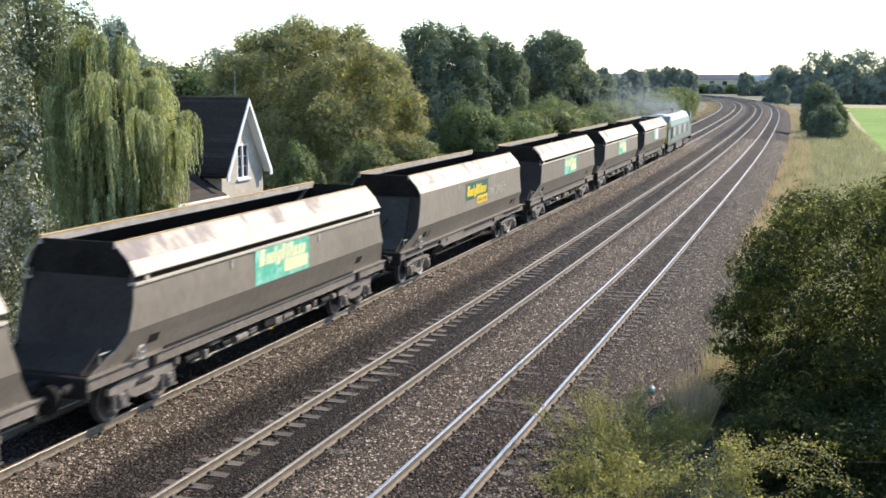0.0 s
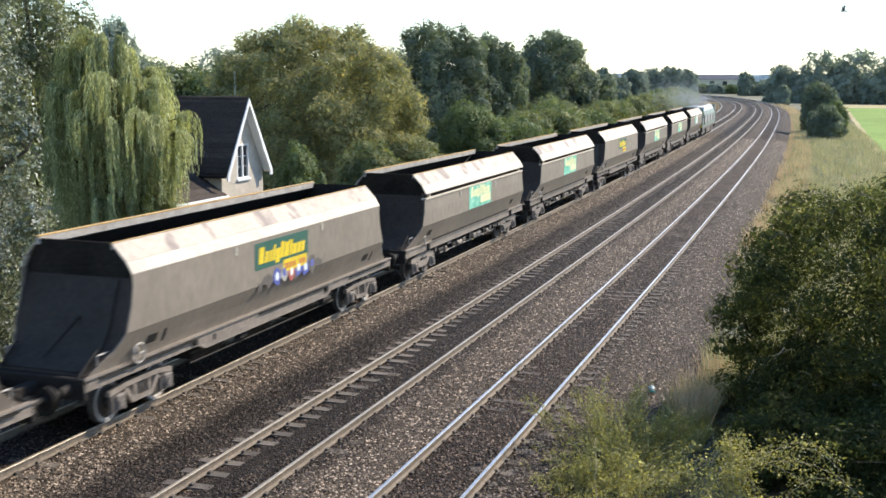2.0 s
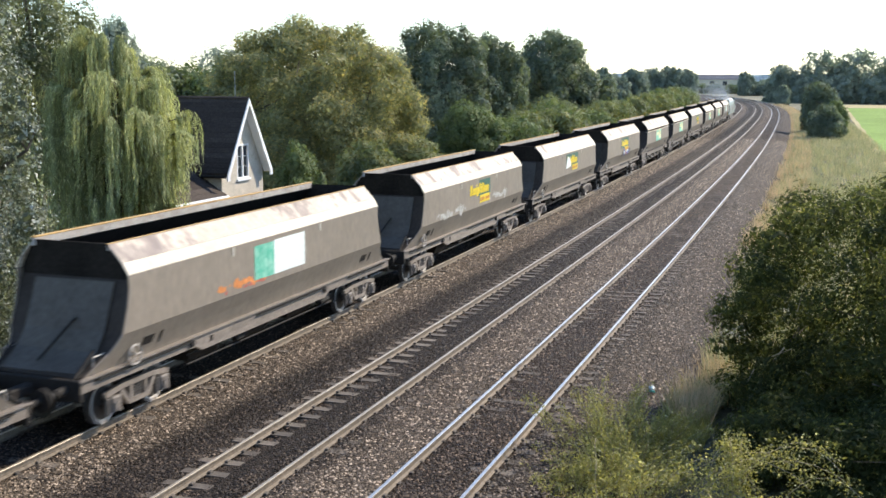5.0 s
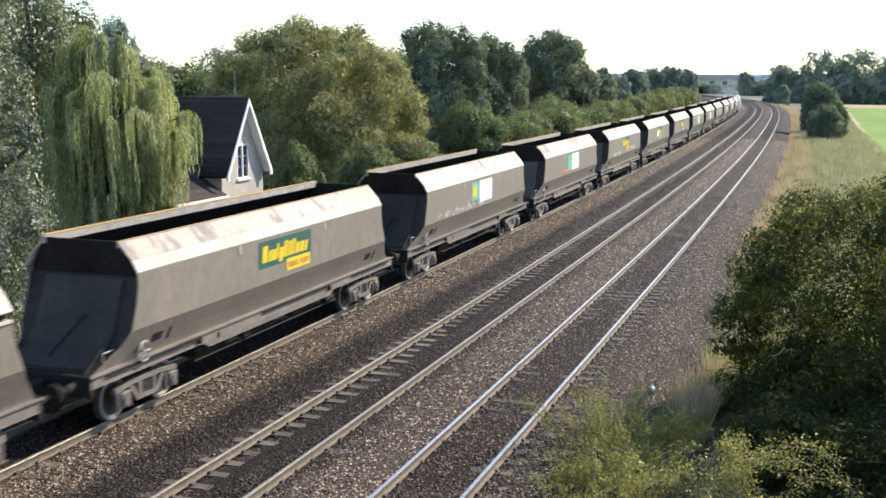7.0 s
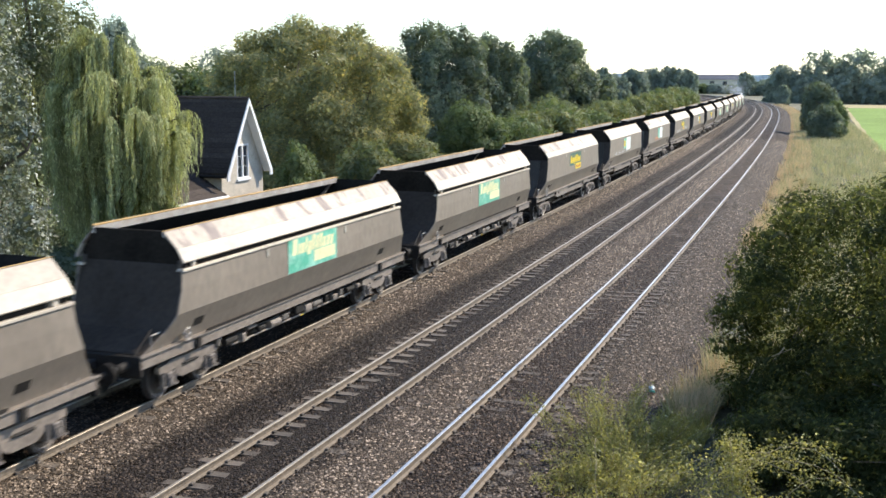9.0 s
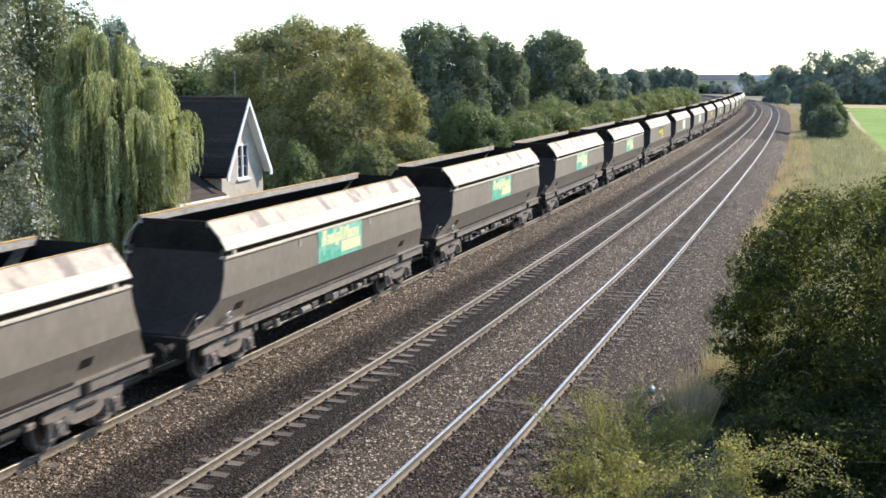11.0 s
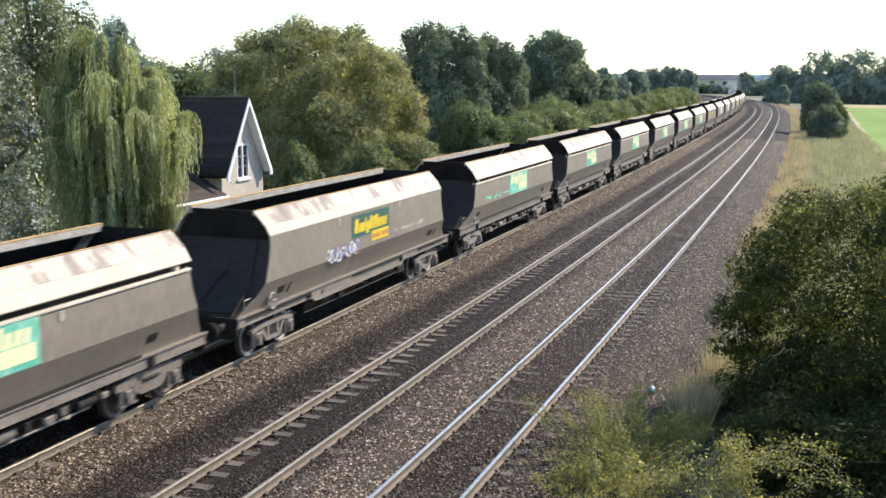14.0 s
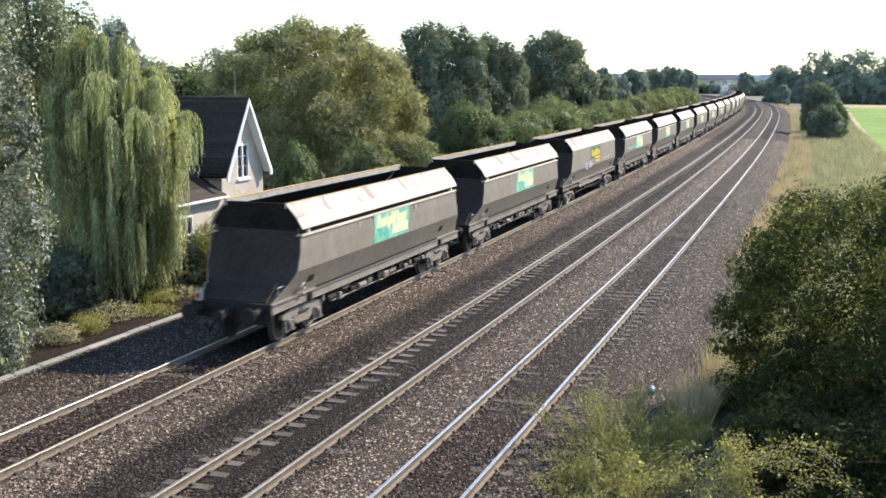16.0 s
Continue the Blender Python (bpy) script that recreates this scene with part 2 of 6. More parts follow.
M_WHITE = surface("white_gloss_paint", (0.80, 0.79, 0.77), 0.4, vary=0.05, grain=0.05, big=1, small=12)
M_BARK = surface("grey_brown_bark", (0.13, 0.105, 0.08), 0.9, vary=0.3, grain=0.3, big=2.0, small=14, stretch=(3, 3, 0.6), bump=0.6)
M_AXLEBOX = surface("dusty_cast_steel", (0.185, 0.157, 0.132), 0.7, vary=0.2, grain=0.25, big=2.0, small=14, dirt=(0.09, 0.07, 0.06), dirt_amount=0.5)
M_BIRD = surface("dark_plumage", (0.035, 0.028, 0.026), 0.8, vary=0.2, grain=0.2, big=8.0, small=40)
M_TWIG = surface("green_brown_stem", (0.34, 0.28, 0.17), 0.8, vary=0.2, grain=0.2, big=2.0, small=14)
M_STEELPOLE = surface("dull_aluminium", (0.35, 0.35, 0.36), 0.5, 0.6, vary=0.1, grain=0.1)
# Pale blue colour holds the haze over the hills.
M_HILL = surface("hazed_woodland", (0.72, 0.80, 0.83), 1.0, vary=0.3, grain=0.3, big=0.02, small=0.2, bump=0)
M_FARWALL = surface("cream_wall", (0.62, 0.58, 0.44), 0.9, vary=0.1, grain=0.1, big=0.4, small=4)
M_FARROOF = surface("grey_roof", (0.13, 0.135, 0.15), 0.9, vary=0.15, grain=0.1, big=0.4, small=4)
M_GLASS = bpy.data.materials.new("window_glass")
M_GLASS.use_nodes = True
_b = M_GLASS.node_tree.nodes["Principled BSDF"]
_b.inputs["Base Color"].default_value, _b.inputs["Roughness"].default_value = (0.03, 0.035, 0.04, 1), 0.05
M_LAMPRED = surface("red_lens", (0.5, 0.02, 0.02), 0.2, vary=0.05, grain=0.05)

L_OLIVE = leaf_material("olive_leaves", (0.14, 0.155, 0.10), (0.35, 0.345, 0.20), (0.52, 0.43, 0.20), 0.12, through=0.48, glow=(1.12, 1.14, 0.7))
# Lightened and blued for the haze over the tall dark trees.
L_DARK = leaf_material("dark_green_leaves", (0.095, 0.122, 0.098), (0.21, 0.243, 0.185))
L_MID = leaf_material("green_leaves", (0.075, 0.108, 0.056), (0.20, 0.24, 0.12))
L_HEDGE = leaf_material("hedge_leaves", (0.10, 0.125, 0.07), (0.25, 0.27, 0.145), (0.28, 0.24, 0.10), 0.08)
L_WILLOW = leaf_material("willow_leaves", (0.12, 0.14, 0.07), (0.46, 0.48, 0.26), (0.70, 0.69, 0.44), 0.12, through=0.43, glow=(1.15, 1.15, 0.75))
L_SILVER = leaf_material("silver_leaves", (0.06, 0.07, 0.052), (0.20, 0.215, 0.175), (0.56, 0.57, 0.54), 0.22, through=0.3, rough=0.4)
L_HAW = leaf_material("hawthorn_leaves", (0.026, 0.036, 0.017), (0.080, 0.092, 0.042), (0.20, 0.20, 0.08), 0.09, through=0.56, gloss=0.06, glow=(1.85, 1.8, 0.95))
L_WEED = leaf_material("weed_leaves", (0.13, 0.138, 0.06), (0.385, 0.375, 0.165), (0.62, 0.60, 0.40), 0.09, through=0.55, glow=(1.2, 1.13, 0.6))
L_DRY = leaf_material("dry_grass", (0.50, 0.37, 0.23), (0.77, 0.60, 0.40), (0.38, 0.34, 0.19), 0.2, through=0.25, glow=(1.05, 1.0, 0.9))
L_VERGE = leaf_material("verge_weed_leaves", (0.20, 0.21, 0.125), (0.47, 0.46, 0.29), (0.60, 0.50, 0.34), 0.30, through=0.28, glow=(1.1, 1.12, 0.8))
# Far trees' leaves, paled and blued to imitate haze.
L_FAR = leaf_material("haze_paled_leaves", (0.21, 0.24, 0.205), (0.31, 0.35, 0.305), gloss=0.03, glow=(1.0, 1.1, 0.85))
L_POPLAR = leaf_material("poplar_leaves", (0.075, 0.09, 0.055), (0.19, 0.21, 0.14), (0.36, 0.38, 0.30), 0.12)


# ---- mesh helpers ----
def mesh_object(name, verts, faces, mat, smooth=False):
    me = bpy.data.meshes.new(name)
    me.from_pydata([tuple(v) for v in verts], [], [tuple(f) for f in faces])
    me.materials.append(mat)
    if smooth:
        me.polygons.foreach_set("use_smooth", [True] * len(me.polygons))
    me.update()
    return new(name, me)


def fast_mesh(name, verts, loops, per_face, mat):
    """A big mesh of equal faces out of arrays."""
    me = bpy.data.meshes.new(name)
    n = len(loops) // per_face
    me.vertices.add(len(verts))
    me.vertices.foreach_set("co", np.asarray(verts, np.float32).ravel())
    me.loops.add(len(loops))
    me.loops.foreach_set("vertex_index", np.asarray(loops, np.int32))
    me.polygons.add(n)
    me.polygons.foreach_set("loop_start", np.arange(n, dtype=np.int32) * per_face)
    me.materials.append(mat)
    me.update(calc_edges=True)
    return new(name, me)


def part(name, bm, material, parent, label=""):
    me = bpy.data.meshes.new(name)
    bm.normal_update()
    bm.to_mesh(me)
    bm.free()
    me.materials.append(material)
    ob = new(name, me)
    ob.parent = parent
    if label:
        tagged(ob, label)
    return ob


def box(bm, x0, x1, y0, y1, z0, z1, bevel=0.0):
    """Adds a box between the given limits, its edges eased by bevel."""
    r = bmesh.ops.create_cube(bm, size=1.0)
    vs = r["verts"]
    for v in vs:
        v.co = Vector(((x0 + x1) / 2 + v.co.x * (x1 - x0), (y0 + y1) / 2 + v.co.y * (y1 - y0), (z0 + z1) / 2 + v.co.z * (z1 - z0)))
    if bevel:
        es = list({e for v in vs for e in v.link_edges})
        bmesh.ops.bevel(bm, geom=es, offset=bevel, segments=1, affect="EDGES")
    return bm


def rod(bm, a, b, r0, r1=None, n=8):
    """Adds a tapered rod from a to b."""
    a, b = Vector(a), Vector(b)
    r1 = r0 if r1 is None else r1
    q = (b - a).to_track_quat("Z", "Y")
    ring = []
    for p, r in ((a, r0), (b, r1)):
        ring.append([bm.verts.new(p + q @ Vector((r * math.cos(2 * math.pi * i / n), r * math.sin(2 * math.pi * i / n), 0))) for i in range(n)])
    for i in range(n):
        bm.faces.new((ring[0][i], ring[0][(i + 1) % n], ring[1][(i + 1) % n], ring[1][i]))
    bm.faces.new(ring[0][::-1])
    bm.faces.new(ring[1])
    return bm


def prism(bm, outline, axis, lo, hi):
    """Adds an outline (pairs) extruded along an axis: 'x' takes (y, z), 'y' takes (x, z), 'z' takes (x, y)."""
    def at(p, h):
        return {"x": (h, p[0], p[1]), "y": (p[0], h, p[1]), "z": (p[0], p[1], h)}[axis]
    a = [bm.verts.new(at(p, lo)) for p in outline]
    b = [bm.verts.new(at(p, hi)) for p in outline]
    n = len(outline)
    bm.faces.new(a[::-1])
    bm.faces.new(b)
    for i in range(n):
        bm.faces.new((a[i], a[(i + 1) % n], b[(i + 1) % n], b[i]))
    bmesh.ops.recalc_face_normals(bm, faces=bm.faces)
    return bm


def thicken(bm, t):
    """Gives an open sheet its thickness, inwards from its faces' normals."""
    bm.normal_update()
    faces, verts = list(bm.faces), list(bm.verts)
    rim = [tuple(e.verts) for e in bm.edges if len(e.link_faces) == 1]
    inner = {v: bm.verts.new(v.co - v.normal * t) for v in verts}
    for f in faces:
        bm.faces.new([inner[v] for v in reversed(f.verts)])
    for a, b in rim:
        bm.faces.new((a, b, inner[b], inner[a]))
    bmesh.ops.recalc_face_normals(bm, faces=bm.faces)
    return bm


def empty(name, m=None, **tags):
    ob = new(name)
    ob.empty_display_size = 0.2
    if m is not None:
        ob.matrix_world = m
    return tagged(ob, **tags)


# ---- the line of the railway: straight by the bridge, then bending left ----
CURVE_S = np.array([-50.0, 60.0, 120.0, 200.0, 300.0, 450.0, 900.0])
CURVE_K = np.array([1.794, 1.848, 2.160, 1.62, 6.60, 14.0, 13.0]) * 1e-4
_s = np.arange(0.0, 1200.0, 1.0)
_th = np.concatenate([[0.0], np.cumsum(np.interp(_s, CURVE_S, CURVE_K))[:-1]])
_lx, _ly = np.cumsum(-np.sin(_th)), np.cumsum(np.cos(_th))
_lx, _ly = _lx - _lx[0], _ly - _ly[0]
TRACK_A, TRACK_B, TRACK_C, GAUGE = -15.0, -10.116, -6.558, 1.505


def line(s, off, z=0.0):
    """A place on the railway, s metres along and off metres to the right of the bridge's foot, and the heading there."""
    if s < 0:
        return Vector((off, s, z)), 0.0
    th = float(np.interp(s, _s, _th))
    x, y = float(np.interp(s, _s, _lx)), float(np.interp(s, _s, _ly))
    return Vector((x + off * math.cos(th), y + off * math.sin(th), z)), th


def line_pose(s, off, z=0.0):
    p, th = line(s, off, z)
    return Matrix.Translation(p) @ Matrix.Rotation(th, 4, "Z")


def sweep(name, profile, stations, mat, closed=True, parent=None, wobble=0.0):
    """A profile of (offset, z) pairs drawn along the railway."""
    verts, faces, n = [], [], len(profile)
    rnd = random.Random(5)
    for s in stations:
        for o, z in profile:
            verts.append(line(s, o, z + (rnd.uniform(-wobble, wobble) if wobble else 0))[0])
    for i in range(len(stations) - 1):
        for j in range(n if closed else n - 1):
            a, b = i * n + j, i * n + (j + 1) % n
            faces.append((a, b, b + n, a + n))
    if closed:
        faces.append(tuple(range(n)))
        faces.append(tuple(range((len(stations) - 1) * n, len(stations) * n))[::-1])
    ob = mesh_object(name, verts, faces, mat)
    ob.parent = parent
    return ob


# ---- ground and track bed ----
def mark_across(ob, values):
    """Keeps each vertex's distance across the line, for the colour bands that follow it."""
    at = ob.data.attributes.new("across", "FLOAT", "POINT")
    at.data.foreach_set("value", np.asarray(values, np.float32))


def build_ground():
    xs = sorted({*np.linspace(-60, 30, 31), *np.linspace(-300, 300, 25), -4000.0, -2000.0, -1000.0, -600.0, 600.0, 1000.0, 2000.0, 4000.0})
    ys = sorted({*np.linspace(-20, 160, 46), *np.linspace(-60, 700, 30), -600.0, 1000.0, 1500.0, 2500.0, 4500.0})
    verts = [(x, y, -0.66 + 0.05 * noise.noise((x * 0.15, y * 0.15, 0))) for y in ys for x in xs]
    n = len(xs)
    faces = [(j * n + i, j * n + i + 1, (j + 1) * n + i + 1, (j + 1) * n + i) for j in range(len(ys) - 1) for i in range(n - 1)]
    tagged(mesh_object("ground", verts, faces, M_GROUND, True), "rough green and straw coloured grassland", "ground", kind="structure")
    st = list(np.arange(-12, 120, 2.0)) + list(np.arange(120, 1150, 6.0))
    bed = [(-23.4, -0.74), (-22.4, -0.54), (-19.6, -0.40), (-19.3, -0.38), (-19.12, -0.27), (-18.4, -0.25), (-17.1, -0.22), (-16.2, -0.17), (-15.7, -0.165), (-15.0, -0.15), (-14.3, -0.165), (-13.7, -0.19), (-12.9, -0.27), (-12.1, -0.27), (-11.5, -0.18),
           (-10.8, -0.21), (-10.5, -0.175), (-10.25, -0.145), (-9.4, -0.155), (-8.8, -0.16), (-8.3, -0.2), (-7.9, -0.16), (-7.3, -0.17), (-6.9, -0.155), (-6.3, -0.158), (-5.8, -0.176), (-5.2, -0.18), (-4.7, -0.27), (-3.9, -0.50), (-2.6, -0.72)]
    bed_ob = sweep("ballast_bed", bed, st, M_BALLAST, closed=False, wobble=0.02)
    mark_across(bed_ob, np.tile([o for o, _ in bed], len(st)))
    tagged(bed_ob, "bed of brown-grey crushed stone ballast", "ballast", kind="structure")
    # arable field beyond the verge, with its pale unsown edge
    v, b = [], []
    ys = np.concatenate([np.arange(30, 330, 12.0), [330.0, 372.0]])
    for y in ys:
        x = np.interp(y, [30, 114, 170, 327, 372], [5.0, 4.4, 3.5, 1.1, 0.4]) + 0.15 * math.sin(y * 0.21)
        w = 0.25 + 0.0025 * y if y < 329 else 500.0
        v += [(x, y, -0.58), (x + w, y, -0.57)]
        b.append((x + 0.25 + 0.0025 * y, y))
    f = [(2 * i, 2 * i + 1, 2 * i + 3, 2 * i + 2) for i in range(len(ys) - 1)]
    tagged(mesh_object("field_margin", v, f, M_SOIL), "dry straw-coloured margin of the field", "field", kind="structure")
    v = []
    for x, y in b[:-1]:
        v += [(x, y, -0.562), (x + 700, y, -0.56)]
    f = f[:-1]
    tagged(mesh_object("field", v, f, M_FIELD), "flat field of bright green young crop", "field", kind="structure")
    # low wooded rise on the skyline, distance haze painted into its pale blue
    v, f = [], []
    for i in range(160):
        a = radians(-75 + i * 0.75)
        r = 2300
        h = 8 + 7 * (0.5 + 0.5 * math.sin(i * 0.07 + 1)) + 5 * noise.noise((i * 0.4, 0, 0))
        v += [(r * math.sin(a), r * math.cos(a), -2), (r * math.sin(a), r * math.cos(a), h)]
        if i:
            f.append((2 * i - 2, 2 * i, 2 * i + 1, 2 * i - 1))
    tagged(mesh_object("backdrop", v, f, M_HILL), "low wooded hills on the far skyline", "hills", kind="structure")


def build_stones():
    """Loose stones proud of the bed, where the camera passes nearest."""
    rng = np.random.default_rng(3)
    n = 205000
    s = 14.5 + 130 * rng.random(n) ** 2.6
    o = rng.uniform(-19.12, -2.9, n)
    z = np.interp(o, [-19.1, -18.4, -17.1, -16.2, -15.0, -13.7, -12.9, -12.1, -11.5, -10.8, -10.5, -10.0, -8.8, -8.3, -7.9, -6.55, -5.2, -4.7, -3.9, -2.9],
                  [-0.27, -0.25, -0.22, -0.17, -0.15, -0.19, -0.27, -0.27, -0.18, -0.21, -0.20, -0.15, -0.16, -0.20, -0.17, -0.16, -0.18, -0.27, -0.50, -0.67])
    keep = np.ones(n, bool)
    for t in (TRACK_A, TRACK_B, TRACK_C):
        for r in (t - GAUGE / 2, t + GAUGE / 2):
            keep &= np.abs(o - r) > 0.11
    s, o, z = s[keep], o[keep], z[keep]
    n = len(s)
    th = np.interp(s, _s, _th)
    c = np.stack([np.interp(s, _s, _lx) + o * np.cos(th), np.interp(s, _s, _ly) + o * np.sin(th), z + 0.014], 1)
    base = np.array([(1, 0, 0), (-0.5, 0.87, 0), (-0.5, -0.87, 0), (0.1, 0.05, 0.9)])
    tri = np.array([(0, 1, 3), (1, 2, 3), (2, 0, 3)])
    size = rng.uniform(0.018, 0.042, n) * (0.9 + 0.007 * s)
    a = rng.uniform(0, 2 * np.pi, n)
    v = np.repeat(base[None], n, 0) * (1 + rng.uniform(-0.35, 0.35, (n, 4, 3)))
    ca, sa = np.cos(a)[:, None], np.sin(a)[:, None]
    v = np.stack([v[..., 0] * ca - v[..., 1] * sa, v[..., 0] * sa + v[..., 1] * ca, v[..., 2] * 0.7], -1) * size[:, None, None] + c[:, None]
    loops = (tri[None] + 4 * np.arange(n)[:, None, None]).ravel()
    stones = fast_mesh("ballast_stones", v.reshape(-1, 3), loops, 3, M_STONE)
    mark_across(stones, np.repeat(o, 4))
    tagged(stones, "loose angular grey and brown ballast stones", "stones", kind="stuff")


def sleeper_mesh():
    bm = bmesh.new()
    prism(bm, [(-0.13, -0.30), (0.13, -0.30), (0.12, -0.155), (-0.12, -0.155)], "x", -1.26, 1.26)
    for r in (-GAUGE / 2, GAUGE / 2):
        for k in (-1, 1):
            box(bm, r + k * 0.085 - 0.035, r + k * 0.085 + 0.035, -0.06, 0.06, -0.155, -0.105, 0.01)
    me = bpy.data.meshes.new("sleeper")
    bm.to_mesh(me)
    bm.free()
    me.materials.append(M_SLEEPER)
    return me


def build_track(off, head_mats, label, seed, lift):
    rnd = random.Random(seed)
    root = empty("railway_track", line_pose(0, off), label=label, category="railway track", group="parallel tracks", kind="")
    inv = root.matrix_world.inverted()
    st = list(np.arange(-8, 300, 4.0)) + list(np.arange(300, 1100, 5.0))
    for side, hm in zip((-1, 1), head_mats):
        c = off + side * GAUGE / 2
        prof = [(c - 0.07, -0.159), (c + 0.07, -0.159), (c + 0.07, -0.148), (c + 0.012, -0.125), (c + 0.012, -0.045), (c + 0.036, -0.035), (c + 0.036, -0.006),
                (c - 0.036, -0.006), (c - 0.036, -0.035), (c - 0.012, -0.045), (c - 0.012, -0.125), (c - 0.07, -0.148)]
        rail = sweep("rail", prof, st, M_RAIL_RUST)
        rail.parent, rail.matrix_parent_inverse = root, inv
        top = sweep("rail_head", [(c - 0.034, -0.006), (c + 0.034, -0.006), (c + 0.03, 0.0), (c - 0.03, 0.0)], st, hm)
        top.parent = rail
        tagged(top, "shiny worn running surface" if hm is M_RAIL_BRIGHT else "dull brownish running surface")
    me = sleeper_mesh()
    s = 8.0
    far_v, far_f = [], []
    while s < 700:
        dz = -lift * rnd.random()
        if s < 95:
            ob = new("sleeper", me)
            ob.parent = root
            ob.matrix_parent_inverse = inv
            p, th = line(s, off + rnd.uniform(-0.02, 0.02), dz)
            ob.matrix_basis = Matrix.Translation(p) @ Matrix.Rotation(th + radians(rnd.uniform(-0.7, 0.7)), 4, "Z")
        else:
            k = len(far_v)
            for ds in (-0.12, 0.12):
                for do in (-1.26, 1.26):
                    far_v.append(line(s + ds, off + do, -0.165 + dz)[0])
            far_f.append((k, k + 1, k + 3, k + 2))
        s += 0.65
    rest = mesh_object("sleeper_rest", far_v, far_f, M_SLEEPER)
    rest.parent, rest.matrix_parent_inverse = root, inv
    tagged(rest, kind="stuff")
    return root


def build_trough():
    """Concrete cable trough with its separate lids beside the far track."""
    root = empty("cable_trough", line_pose(0, -19.3), label="low pale concrete cable trough with lids beside the track", category="cable trough")
    inv = root.matrix_world.inverted()
    bm = bmesh.new()
    box(bm, -0.11, 0.11, -0.48, 0.48, -0.06, 0.0, 0.012)
    lid = bpy.data.meshes.new("lid")
    bm.to_mesh(lid)
    bm.free()
    lid.materials.append(M_TROUGH)
    rnd = random.Random(8)
    walls = sweep("trough_wall", [(-19.42, -0.7), (-19.18, -0.7), (-19.18, -0.30), (-19.42, -0.30)], list(np.arange(10, 400, 5.0)), M_TROUGH)
    walls.parent, walls.matrix_parent_inverse = root, inv
    for i in range(130):
        ob = new("lid", lid)
        ob.parent, ob.matrix_parent_inverse = root, inv
        p, th = line(12 + i, -19.3 + rnd.uniform(-0.015, 0.015), -0.237 + rnd.uniform(0, 0.015))
        ob.matrix_basis = Matrix.Translation(p) @ Matrix.Rotation(th + radians(rnd.uniform(-0.8, 0.8)), 4, "Z")
    far = sweep("trough_lids", [(-19.41, -0.296), (-19.19, -0.296), (-19.19, -0.237), (-19.41, -0.237)], list(np.arange(142, 420, 5.0)), M_TROUGH)
    far.parent, far.matrix_parent_inverse = root, inv
    tagged(far, kind="stuff")


# ---- the train ----
WAGONS = "BBBABBAAAAAABBBBBBABB"
LENGTH = {"A": 17.91, "B": 17.33}


def stretch_of(t):
    return 19.645 + 17.453 * t + 0.0692 * t * t - 0.0019 * t ** 3


def wagon_rear(k, t):
    """Along the line: the rear headstock of wagon k."""
    s = stretch_of(t) - 1.45
    for j in range(5, k + 1):
        s -= LENGTH[WAGONS[j]]
    for j in range(k + 1, 5):
        s += LENGTH[WAGONS[j]]
    return s


WHEEL_R = 0.46


